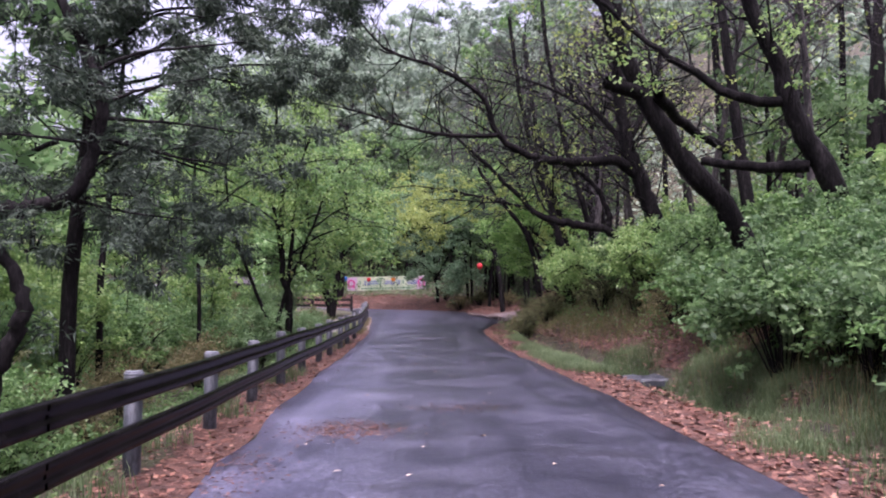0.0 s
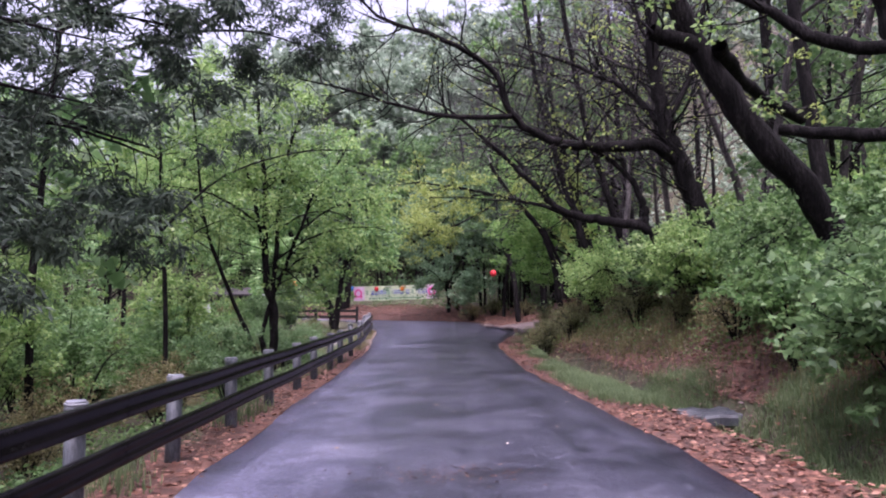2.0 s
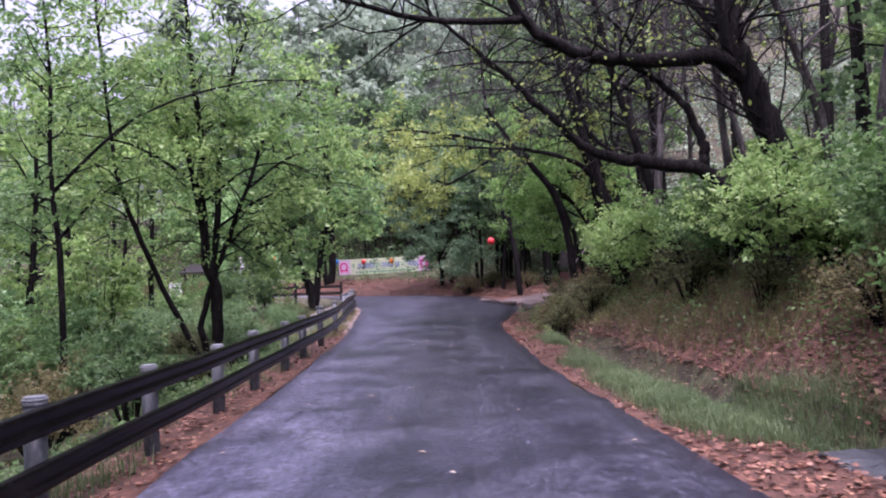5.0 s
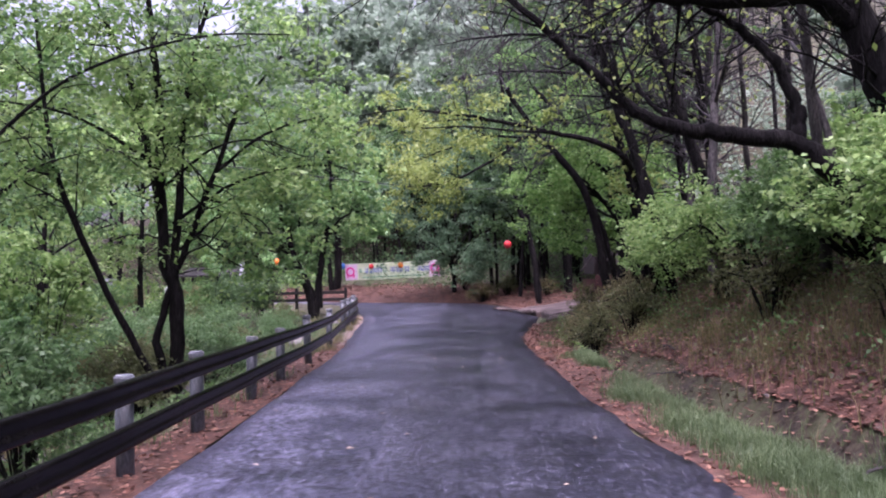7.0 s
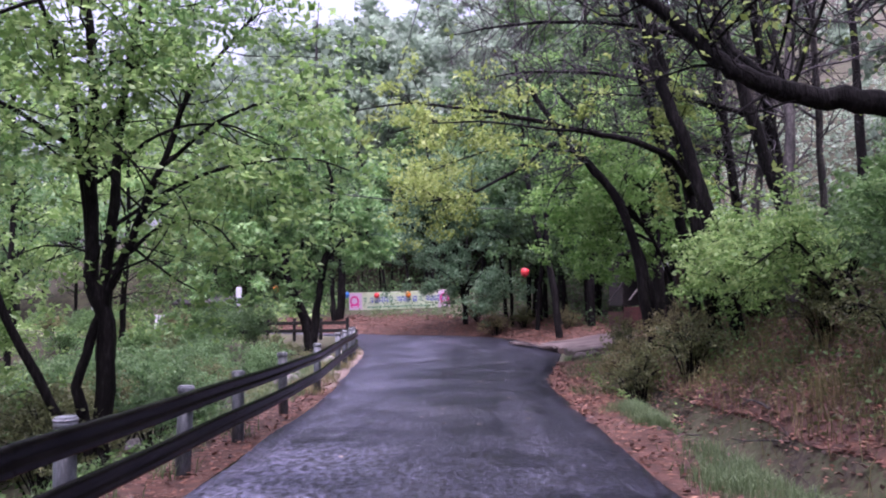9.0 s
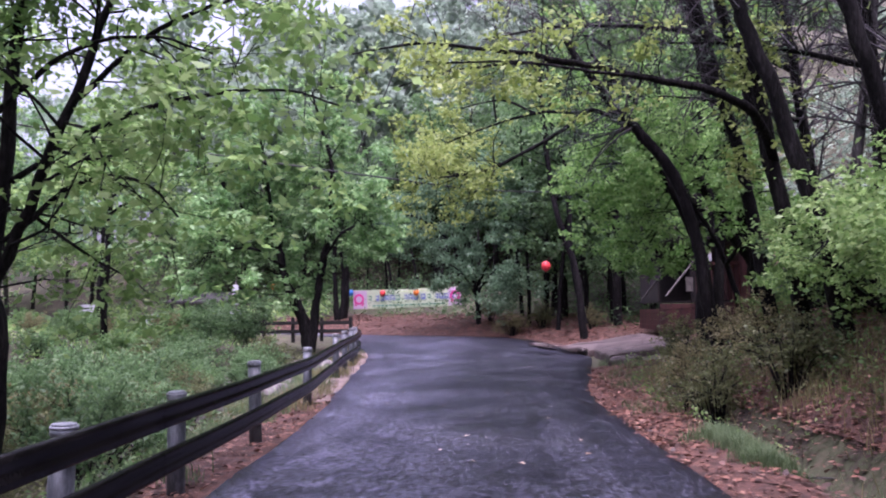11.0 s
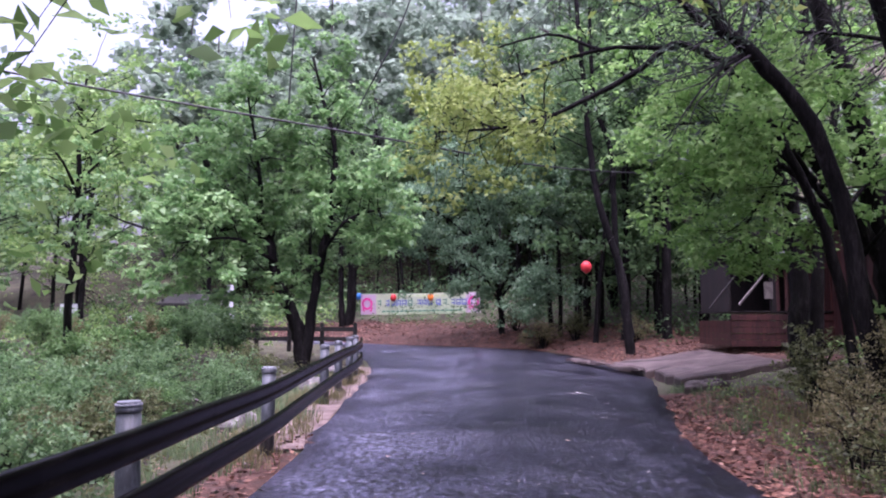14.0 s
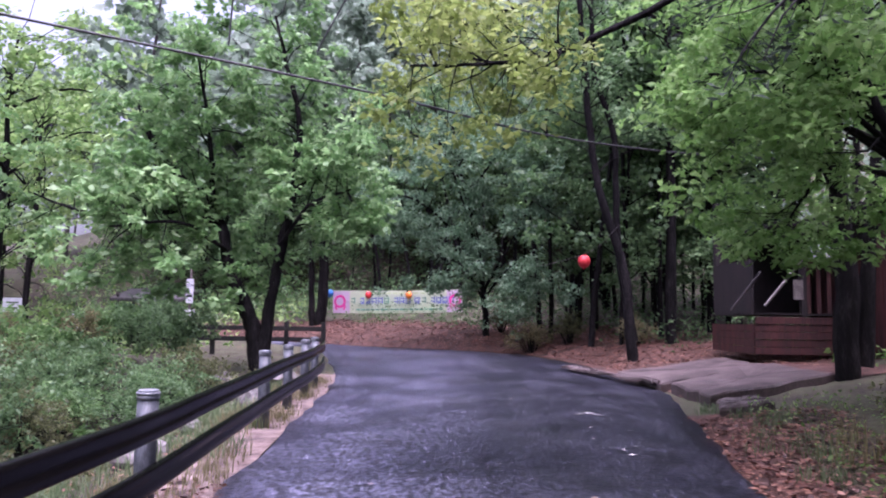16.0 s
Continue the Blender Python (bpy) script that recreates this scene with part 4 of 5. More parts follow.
# dead-twigged pines that hang a grey haze of twigs over the lane
for k, (bx, by, out) in enumerate(((5.6, 25.0, 1.0), (5.9, 28.0, 1.0))):
    b = rooted(bx, by)
    build_tree("dead_pine", b, "dying pine with a grey mass of fine dead twigs", "tree", [
        limb([b, (bx - 0.2, by, 4), (bx - 0.5, by, 7), (bx - 0.7, by, 10.5)], 0.125, 0.05),
        limb([(bx - 0.3, by, 5.6), (bx - 2.0, by + 0.5, 6.6), (bx - 4.2 * out, by + 1, 7.0), (bx - 6.0 * out, by + 1.3, 6.9)], 0.07, 0.012),
        limb([(bx - 0.4, by, 6.6), (bx - 1.8, by - 0.6, 7.8), (bx - 3.8 * out, by - 0.9, 8.4), (bx - 5.4 * out, by - 1, 8.5)], 0.06, 0.012),
        limb([(bx - 0.3, by, 4.7), (bx - 1.6, by + 0.9, 5.4), (bx - 3.2 * out, by + 1.5, 5.7)], 0.05, 0.012),
        limb([(bx - 0.5, by, 7.6), (bx - 1.6, by + 1, 9), (bx - 3.2 * out, by + 1.6, 9.8)], 0.05, 0.012)], "leaf_yellow", 200 + k, 120, 0.09, 300, 1.6, 0.0, 0.15, sub=8, start=0.25, group="dying pines", twigmat="twig")

b = rooted(3.2, 39.5)
build_tree("forked_tree", b, "tall dark forked tree behind the drain slabs", "tree", [
    limb([b, (3.11, 39.5, 1.1), (2.98, 39.5, 2.64), (2.36, 39.5, 4.77), (2.1, 39.5, 6.81), (1.96, 39.5, 8.75), (1.8, 39.5, 11)], 0.14, 0.06),
    limb([(3.23, 39.6, 0.9), (2.83, 39.6, 3.52), (2.78, 39.6, 6.0), (2.28, 39.6, 7.8), (2.2, 39.6, 10.5)], 0.1, 0.05)], "leaf_dark", 9, 2200, 0.15, 40, 1.5, 0.2, 0.2, start=0.5)
b = rooted(-0.3, 46.0)
build_tree("drooping_tree", b, "broad blue-green tree with drooping sprays at the bend", "tree", [
    limb([b, (-0.4, 46, 2.2), (-0.7, 45.8, 4.2), (-1.2, 45.6, 6.2), (-1.6, 45.4, 8.3)], 0.13, 0.03),
    limb([(-0.5, 46, 2.6), (-1.4, 45.3, 4.2), (-2.6, 44.8, 5.2), (-3.5, 44.4, 5.3), (-4.0, 44.2, 4.7)], 0.06, 0.012),
    limb([(-0.4, 46, 2.4), (0.5, 45.2, 4.0), (1.2, 44.6, 5.4), (1.5, 44.3, 6.2)], 0.06, 0.015),
    limb([(-0.6, 45.9, 3.4), (-1.2, 44.9, 5.4), (-1.7, 44.2, 6.6), (-2.2, 43.8, 6.8)], 0.05, 0.012),
    limb([(-0.4, 46, 2.0), (-1.0, 45.0, 3.0), (-1.7, 44.4, 3.3), (-2.2, 44.2, 2.8)], 0.04, 0.01),
    limb([(-0.4, 46, 2.1), (0.3, 45.0, 3.0), (0.7, 44.4, 3.1), (0.9, 44.0, 2.5)], 0.04, 0.01),
    limb([(-1.0, 45.7, 5.6), (0.0, 45, 6.8), (0.7, 44.6, 7.4)], 0.04, 0.012)], "leaf_teal", 10, 22000, 0.15, 190, 1.3, -0.15, 0.2, start=0.25, droop=0.7)
b = rooted(5.25, 33.2)
build_tree("maple", b, "thick dark forked trunk standing before the hut porch", "tree", [
    limb([b, (5.27, 33.2, 2.2), (5.2, 33.2, 3.6), (5.25, 33.3, 5.0), (5.6, 33.4, 6.8), (5.9, 33.5, 9)], 0.2, 0.08),
    limb([(5.6, 33.4, 0.7), (5.75, 33.4, 2.4), (5.95, 33.4, 4.2), (6.4, 33.4, 6.4)], 0.15, 0.06),
    limb([(5.2, 33.2, 3.5), (4.6, 32.6, 4.5), (3.8, 32.2, 5.2), (2.8, 31.9, 5.5), (1.7, 31.7, 6.0)], 0.11, 0.03),
    limb([(4.6, 32.6, 4.5), (4.3, 32.3, 5.6), (4.0, 32.2, 7.0)], 0.07, 0.02)], "leaf_maple", 18, 4500, 0.13, 60, 1.2, 0.0, 0.15, start=0.4)

# left of the rail
b = rooted(-4.3, 20.5)
build_tree("birch_clump", b, "many-stemmed leafy tree standing below the guard rail", "tree", [
    limb([b, (-4.24, 20.5, 1.15), (-4.43, 20.5, 1.94), (-4.49, 20.5, 3.16), (-4.49, 20.5, 4.33), (-4.62, 20.5, 5.4), (-4.7, 20.4, 7)], 0.11, 0.035),
    limb([b, (-4.5, 20.4, 0.6), (-4.3, 20.5, 1.5), (-3.93, 20.5, 2.47), (-3.54, 20.5, 3.41), (-3.28, 20.5, 4.1), (-2.6, 20.6, 5.0)], 0.07, 0.02),
    limb([(-4.5, 20.2, 0.1), (-5.09, 19.7, 1.68), (-5.46, 19.5, 2.78), (-5.69, 19.5, 3.78), (-5.86, 19.5, 5.48), (-6, 19.5, 6.8)], 0.055, 0.018),
    limb([(-4.4, 20.5, 1.6), (-4.61, 20.5, 3.27), (-4.96, 20.5, 4.67), (-5.47, 20.5, 5.9)], 0.07, 0.02),
    limb([(-4.3, 20.5, 0.9), (-4.18, 20.5, 3.2), (-3.99, 20.5, 4.85), (-3.54, 20.5, 6.2)], 0.07, 0.02),
    limb([(-3.6, 20.5, 3.2), (-2.8, 20.3, 3.7), (-1.9, 20.1, 3.9)], 0.03, 0.01),
    limb([(-4.3, 20.5, 2.4), (-3.5, 20.6, 2.95), (-2.7, 20.6, 3.2), (-1.9, 20.6, 3.25), (-1.4, 20.6, 3.1)], 0.03, 0.008),
    limb([(-4.2, 20.5, 2.0), (-3.6, 20.6, 2.5), (-3.1, 20.7, 2.5), (-2.8, 20.7, 2.2)], 0.025, 0.008),
    limb([(-4.4, 20.5, 3.0), (-3.6, 20.3, 3.5), (-2.9, 20.2, 3.6), (-2.3, 20.1, 3.4)], 0.025, 0.008),
    limb([(-4.5, 20.5, 3.3), (-5.6, 20, 4.0), (-6.8, 19.6, 4.2)], 0.035, 0.01)], "leaf_bright", 11, 14500, 0.11, 190, 1.2, 0.05, 0.2, start=0.3)
b = rooted(-5.7, 38.0)
build_tree("oak", b, "broad spreading oak in fresh leaf beside the gully", "tree", [
    limb([b, (-5.82, 38, 0.9), (-6.05, 38, 1.6), (-6.45, 38, 2.4), (-6.73, 38, 3.49), (-7.4, 38, 4.3), (-8.4, 38, 5.4), (-8.9, 38, 6.6)], 0.22, 0.05),
    limb([(-5.66, 38, 0.2), (-5.55, 38, 1.0), (-5.4, 38, 2.17), (-5.15, 38, 3.6), (-5.02, 38, 4.44), (-4.93, 38, 5.94), (-5.3, 38, 7.4), (-5.6, 38, 8.6)], 0.17, 0.03),
    limb([(-6.73, 38, 3.49), (-7.6, 37.7, 3.75), (-9.6, 37.4, 3.7), (-10.8, 37.2, 4.1)], 0.08, 0.02),
    limb([(-5.1, 38, 4.2), (-4.2, 37.6, 4.9), (-3.2, 37.2, 5.0)], 0.07, 0.02),
    limb([(-5.4, 38, 2.9), (-4.5, 37.4, 3.9), (-3.5, 37, 4.2)], 0.06, 0.02),
    limb([(-6.9, 38, 3.8), (-6.9, 37.5, 5.6), (-7.2, 37.2, 7.6)], 0.08, 0.02),
    limb([(-6.5, 38, 2.9), (-7.2, 36.8, 3.4), (-8.4, 36, 3.2)], 0.06, 0.02)], "leaf_oak", 12, 20000, 0.2, 190, 1.5, 0.1, 0.16, start=0.3)
b = rooted(-7.3, 52.2)
build_tree("twin_trunk_tree", b, "black twin-trunked tree holding the banner rope", "tree", [
    limb([b, (-7.1, 52, 2.5), (-7.15, 52, 5), (-7.2, 52, 8), (-7.3, 52, 12)], 0.26, 0.12),
    limb([(-7.5, 52.1, 0.7), (-7.62, 52, 3), (-7.65, 52, 6), (-7.9, 52, 10)], 0.16, 0.07)], "leaf_dark", 13, 3000, 0.2, 30, 2, 0.2, 0.3, start=0.4)

# the pine at the lane's start
b = rooted(-4.3, 5.2)
build_tree("crooked_pine", b, "crooked dark pine bending up beyond the rail", "tree", [
    limb([b, (-4.2, 5.3, 1.0), (-3.8, 5.4, 1.75), (-3.25, 5.4, 1.95), (-2.96, 5.4, 1.98), (-2.71, 5.4, 2.1), (-2.58, 5.4, 2.39), (-2.53, 5.4, 2.77), (-2.66, 5.4, 3.16), (-2.84, 5.4, 3.54), (-3.1, 5.4, 4.4), (-3.2, 5.4, 5.6)], 0.075, 0.03),
    limb([(-2.6, 5.4, 3.0), (-2.35, 5.6, 3.2), (-2.05, 5.9, 3.35), (-1.7, 6.2, 3.5)], 0.018, 0.006),
    limb([(-2.54, 5.4, 2.75), (-2.3, 5.6, 2.92), (-1.9, 5.9, 3.1)], 0.018, 0.005),
    limb([(-2.53, 5.4, 2.65), (-2.1, 5.8, 2.7), (-1.7, 6.4, 2.75)], 0.016, 0.005),
    limb([(-2.56, 5.4, 2.5), (-2.2, 6.2, 2.5), (-1.95, 7.2, 2.6)], 0.016, 0.005),
    limb([(-2.56, 5.4, 2.45), (-3.2, 5.5, 2.55), (-4, 5.6, 2.6)], 0.014, 0.005),
    limb([(-2.75, 5.4, 2.05), (-2.5, 5.9, 2.0), (-2.2, 6.5, 2.0)], 0.014, 0.005)], "needle", 14, 9500, 0.08, 60, 0.55, -0.1, 0.07, start=0.3, width=0.09)
b = rooted(-3.4, 5.0)
build_tree("crooked_pine", b, "short crooked dark stem beyond the rail", "tree", [
    limb([b, (-3.1, 5, 0.5), (-2.95, 5, 0.95), (-2.84, 5, 1.2), (-2.86, 5, 1.4), (-3.0, 5, 1.65), (-3.3, 5, 1.9)], 0.075, 0.03)], "needle", 15, 300, 0.08, 6, 0.4, 0, 0.06, width=0.09)
b = rooted(-4.9, 9.6)
build_tree("pine_tree", b, "drooping dark-needled pine beyond the rail", "tree", [
    limb([b, (-4.8, 9.6, 2), (-4.6, 9.6, 4), (-4.5, 9.7, 6), (-4.5, 9.8, 8)], 0.11, 0.04),
    limb([(-4.6, 9.6, 4.0), (-3.6, 9.8, 4.3), (-2.6, 10, 4.2)], 0.03, 0.01), limb([(-4.6, 9.6, 3.2), (-3.8, 9.9, 3.2), (-2.9, 10.2, 2.9)], 0.03, 0.01),
    limb([(-4.5, 9.7, 5.0), (-3.4, 10, 5.3), (-2.2, 10.3, 5.2)], 0.03, 0.01), limb([(-4.5, 9.7, 5.4), (-5.6, 9.6, 5.6), (-6.6, 9.4, 5.4)], 0.03, 0.01),
    limb([(-4.5, 9.7, 6.2), (-3.4, 10.2, 6.6), (-2.0, 10.8, 6.5), (-1.2, 11.2, 6.2)], 0.03, 0.01), limb([(-4.5, 9.7, 4.6), (-3.6, 9.2, 4.9), (-2.9, 8.8, 4.7)], 0.03, 0.01),
    limb([(-4.5, 9.7, 5.7), (-3.8, 9.0, 6.0), (-3.0, 8.4, 5.8)], 0.03, 0.01), limb([(-4.5, 9.8, 7.0), (-3.0, 10.4, 7.4), (-1.8, 11, 7.2)], 0.03, 0.01),
    limb([(-4.7, 9.6, 2.6), (-4.0, 9.2, 2.6), (-3.4, 8.9, 2.4)], 0.025, 0.01)], "needle", 16, 48000, 0.14, 150, 0.9, -0.3, 0.13, start=0.25, width=0.1, droop=0.7)
b = rooted(-6.7, 14.6)
build_tree("pine_tree", b, "slender pine with a dark hanging crown beyond the rail", "tree", [
    limb([b, (-6.75, 14.6, 1.6), (-6.6, 14.6, 3.4), (-6.45, 14.7, 6), (-6.3, 14.8, 9), (-6.3, 14.8, 11)], 0.07, 0.025),
    limb([(-6.45, 14.7, 5.2), (-5.0, 14.9, 5.9), (-3.4, 15.1, 6.1), (-2.2, 15.4, 5.8)], 0.04, 0.01), limb([(-6.45, 14.7, 6.0), (-4.6, 14.8, 6.9), (-3.0, 14.9, 7.2), (-1.8, 15.1, 7.0)], 0.04, 0.01),
    limb([(-6.4, 14.7, 6.0), (-7.2, 14.6, 6.6), (-8.2, 14.5, 6.4)], 0.03, 0.01), limb([(-6.35, 14.8, 7.4), (-4.6, 15.0, 8.3), (-3.0, 15.2, 8.5), (-2.0, 15.5, 8.2)], 0.04, 0.01),
    limb([(-6.3, 14.8, 8.4), (-7.2, 14.6, 9), (-8, 14.4, 8.8)], 0.03, 0.01)], "needle", 19, 24000, 0.14, 120, 0.9, -0.3, 0.14, start=0.45, width=0.1, droop=0.7)
b = rooted(-6.0, 18.4)
build_tree("understorey_tree", b, "leafy young tree whose sprays hang over the rail", "tree", [
    limb([b, (-6.05, 18.4, 1.6), (-6.25, 18.5, 3.2), (-6.3, 18.6, 5), (-6.5, 18.7, 6.8)], 0.06, 0.015),
    limb([(-6.2, 18.5, 3.0), (-5.0, 18.8, 4.2), (-3.4, 19.1, 4.8), (-2.2, 19.4, 4.9)], 0.03, 0.008), limb([(-6.1, 18.4, 2.2), (-5.6, 18.9, 3.0), (-5.1, 19.6, 3.4)], 0.025, 0.008)], "leaf", 17, 5000, 0.1, 60, 1.1, 0.0, 0.16, start=0.3)


# ---- woods: a few kinds, set out many times ----
def wood_kind(name, seed, tall, crown_from, wide, leaves, size, leafmat, bark, branches, label, category="tree", lean=0.06, sub=2, width=0.34, twigmat=None, r=0.14, spread=0.3):
    rng = np.random.default_rng(seed)
    dx, dy = rng.normal(0, lean, 2)
    trunk = [(0, 0, -0.3), (dx, dy, tall * 0.25), (dx * 3, dy * 3, tall * 0.55), (dx * 4 + 0.1, dy * 4, tall * 0.8), (dx * 5, dy * 5, tall)]
    limbs = [limb(trunk, r, 0.03)]
    for i in range(7):
        s = rng.uniform(crown_from, 0.9)
        a = i * 2.4 + rng.uniform(-0.5, 0.5)
        ln = wide * rng.uniform(0.6, 1.1) * (1.2 - 0.6 * s)
        z = tall * s
        x0, y0 = np.interp(z, [p[2] for p in trunk], [p[0] for p in trunk]), np.interp(z, [p[2] for p in trunk], [p[1] for p in trunk])
        limbs.append(limb([(x0, y0, z), (x0 + math.cos(a) * ln * 0.5, y0 + math.sin(a) * ln * 0.5, z + ln * 0.3), (x0 + math.cos(a) * ln, y0 + math.sin(a) * ln, z + ln * rng.uniform(0.2, 0.6))], r * 0.4, 0.012))
    return build_tree(name, (0, 0, 0), label, category, limbs, leafmat, seed, leaves, size, branches, wide * 0.55, 0.1, spread, bark, sub, crown_from, "", width=width, sides=7, twigmat=twigmat)


def set_out(kinds, places, group, rng, lo=0.8, hi=1.2, sink=0.0):
    for i, (x, y) in enumerate(places):
        src = kinds[i % len(kinds)]
        s = rng.uniform(lo, hi)
        m = pose(x, y, ground_z(x, y) - sink, rng.uniform(-3, 3), rng.uniform(-3, 3), rng.uniform(0, 360)) @ Matrix.Diagonal((s, s, s * rng.uniform(0.9, 1.12), 1))
        if i < len(kinds):
            src.matrix_basis = m
            tagged(src, group=group)
        else:
            tagged(copy_thing(src, Matrix.Identity(4)), group=group).matrix_basis = m


def scatter(rng, n, x0, x1, y0, y1, gap, keep=lambda x, y: True):
    out = []
    for _ in range(n * 40):
        x, y = rng.uniform(x0, x1), rng.uniform(y0, y1)
        if keep(x, y) and all((x - a) ** 2 + (y - b) ** 2 > gap * gap for a, b in out):
            out.append((x, y))
            if len(out) == n:
                break
    return out


R = random.Random(21)
clear_right = lambda x, y: x > right_x(y) + 4.2 and not (3.5 < x < 12.5 and 31.5 < y < 41)
# dark pines on the bank
pines = [wood_kind("pine_tree", 31 + i, 12 + i, 0.6, 2.4, 1500, 0.2, "needle", "bark", 36, "tall dark wet pine with bare lower trunk", lean=0.18, width=0.1, r=0.17, twigmat="twig") for i in range(3)]
set_out(pines, scatter(R, 32, 5.5, 24, 2, 40, 2.2, clear_right), "pines on the hillside", R)
# leafless scrub trees giving the grey twig haze
bare = [wood_kind("bare_tree", 41 + i, 7.5 + i, 0.3, 2.6, 260, 0.1, "leaf_yellow", "bark_grey", 110, "leafless grey tree with dense fine twigs", lean=0.25, sub=5, twigmat="twig", r=0.09) for i in range(2)]
set_out(bare, scatter(R, 12, 4.6, 10, 14, 32, 1.6, lambda x, y: x > right_x(y) + 3 and not (3.5 < x and y > 28)), "bare trees on the bank", R)
# green understorey on the bank and beyond
under = [wood_kind("understorey_tree", 51 + i, 4.6 + 0.8 * i, 0.2, 2.2, 3400, 0.16, ("leaf_bright", "leaf", "leaf_dark")[i], "bark", 50, "small leafy woodland tree in spring green", r=0.06) for i in range(3)]
set_out(under, scatter(R, 12, 7, 22, 4, 40, 2.4, clear_right), "leafy understorey trees", R)
# understorey again in the darker leaf, woodland shade put into its colour
shade = [wood_kind("understorey_tree", 56 + i, 5 + i, 0.25, 2.2, 3200, 0.17, "leaf_dark", "bark", 44, "small tree with the shade of the wood in its leaf colour", r=0.06) for i in range(2)]
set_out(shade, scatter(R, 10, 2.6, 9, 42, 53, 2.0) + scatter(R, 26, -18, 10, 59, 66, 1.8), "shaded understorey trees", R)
# tall trunks behind the bend
dark = [wood_kind("woodland_tree", 61 + i, 11 + 2 * i, 0.35, 3.2, 3200, 0.25, ("leaf_dark", "leaf")[i], "bark", 50, "tall dark-trunked woodland tree", r=0.14) for i in range(2)]
set_out(dark, scatter(R, 22, -4, 10, 41, 62, 2.3, lambda x, y: x > right_x(y) + 3.2 and not (-14 < x < 3 and y < 59)), "woodland behind the bend", R)
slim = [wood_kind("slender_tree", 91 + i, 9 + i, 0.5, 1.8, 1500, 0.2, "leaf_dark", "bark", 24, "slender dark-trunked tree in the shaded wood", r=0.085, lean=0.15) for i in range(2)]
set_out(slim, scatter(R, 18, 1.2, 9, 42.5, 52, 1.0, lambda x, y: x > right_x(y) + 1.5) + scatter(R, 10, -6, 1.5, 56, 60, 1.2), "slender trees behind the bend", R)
# left side beyond the gully
green = [wood_kind("woodland_tree", 71 + i, 7.5 + 1.5 * i, 0.2, 3.4, 4200, 0.2, ("leaf", "leaf_bright", "leaf_cool")[i], "bark", 70, "full leafy broadleaf tree beyond the gully", r=0.13) for i in range(3)]
set_out(green, scatter(R, 30, -30, -7.5, 8, 40, 2.9, lambda x, y: x < left_x(y) - 5.0 and not (-12 < x and y > 28)) + scatter(R, 6, -26, -7, -6, 8, 4) + scatter(R, 14, -38, -10, 50, 66, 4, lambda x, y: not (-19 < x < -9 and y < 57)), "broadleaf trees beyond the gully", R)
# far slope trees, distance haze put into their pale leaf colour
pale = [wood_kind("far_tree", 81 + i, 12 + 2 * i, 0.2, 4.6, 2200, 0.55, "leaf_haze", "bark_grey", 22, "far slope tree with mist put into its pale leaf colour", r=0.16, spread=0.6) for i in range(2)]
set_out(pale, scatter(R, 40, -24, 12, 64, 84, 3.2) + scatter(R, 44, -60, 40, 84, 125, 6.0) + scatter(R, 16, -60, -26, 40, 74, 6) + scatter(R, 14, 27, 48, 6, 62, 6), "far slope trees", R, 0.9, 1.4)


# ---- shrubs ----
def shrub(seed, wide, tall, leaves, size, leafmat, label, name="shrub", stems=16):
    rng = np.random.default_rng(seed)
    root = thing(name, (0, 0, 0), label, "shrub")
    limbs = []
    for i in range(stems):
        a, e = rng.uniform(0, 2 * math.pi), rng.uniform(0.15, 1)
        d = np.array([math.cos(a) * wide * e, math.sin(a) * wide * e, tall * rng.uniform(0.55, 1.05) * (1.1 - 0.45 * e)])
        mid = d * 0.5 + np.array([0, 0, tall * 0.18])
        limbs.append(smooth_line([(0.05 * math.cos(a), 0.05 * math.sin(a), -0.15, 0.014), (*mid, 0.009), (*d, 0.004)], 4))
    f, s = twigs_on(limbs, rng, stems * 4, wide * 0.45, 0.15, 0.25, 2, 0.3)
    tagged(put_mesh("stemwork", mesh_from("stemwork", *tubes(limbs + f, 3), M["bark"], True), root, "thin brown stems"), kind="stuff")
    c = points_on(f + s, rng, leaves, wide * 0.07, 0.2)
    put_mesh("foliage", mesh_from("foliage", *leaf_arrays(c, rng, size), M[leafmat]), root)
    return root


kinds_r = [shrub(101, 0.95, 1.3, 2700, 0.115, "leaf_bright", "dense fresh-green shrub on the bank"), shrub(102, 0.8, 1.0, 2300, 0.1, "leaf", "green wet shrub on the bank"), shrub(103, 1.1, 1.5, 3000, 0.12, "leaf_bright", "tall light-green shrub on the bank"), shrub(104, 0.7, 0.8, 1700, 0.075, "leaf_dark", "low dark bushy shrub")]
near_kinds = [shrub(131, 0.9, 1.25, 4600, 0.08, "leaf", "dense green shrub overhanging the verge", stems=22), shrub(132, 0.85, 1.1, 4800, 0.062, "leaf_dark", "dense dark wet shrub on the lower bank", stems=22), shrub(133, 1.0, 1.4, 5000, 0.085, "leaf_dark", "tall dark wet green shrub on the lower bank", stems=24)]
near_bank = scatter(R, 38, 3.4, 7.2, 2, 12, 0.62, lambda x, y: right_x(y) + 1.7 < x < right_x(y) + 5) + scatter(R, 14, 4, 7.2, 12, 16, 0.8, lambda x, y: x > right_x(y) + 3.4)
mid_bank = scatter(R, 24, 3.4, 7.5, 16, 27, 0.9, lambda x, y: x > right_x(y) + 3.3)
far_bank = [(5.6, 29.0), (6.4, 28.0), (7.2, 30), (8, 32)]
up_bank = scatter(R, 34, 6.5, 16, 3, 30, 1.2, clear_right)
set_out(near_kinds, near_bank + mid_bank[:14], "dense shrubs on the lower bank", R, 0.75, 1.2)
set_out(kinds_r, mid_bank[14:] + far_bank + up_bank, "shrubs on the bank", R, 0.75, 1.25)
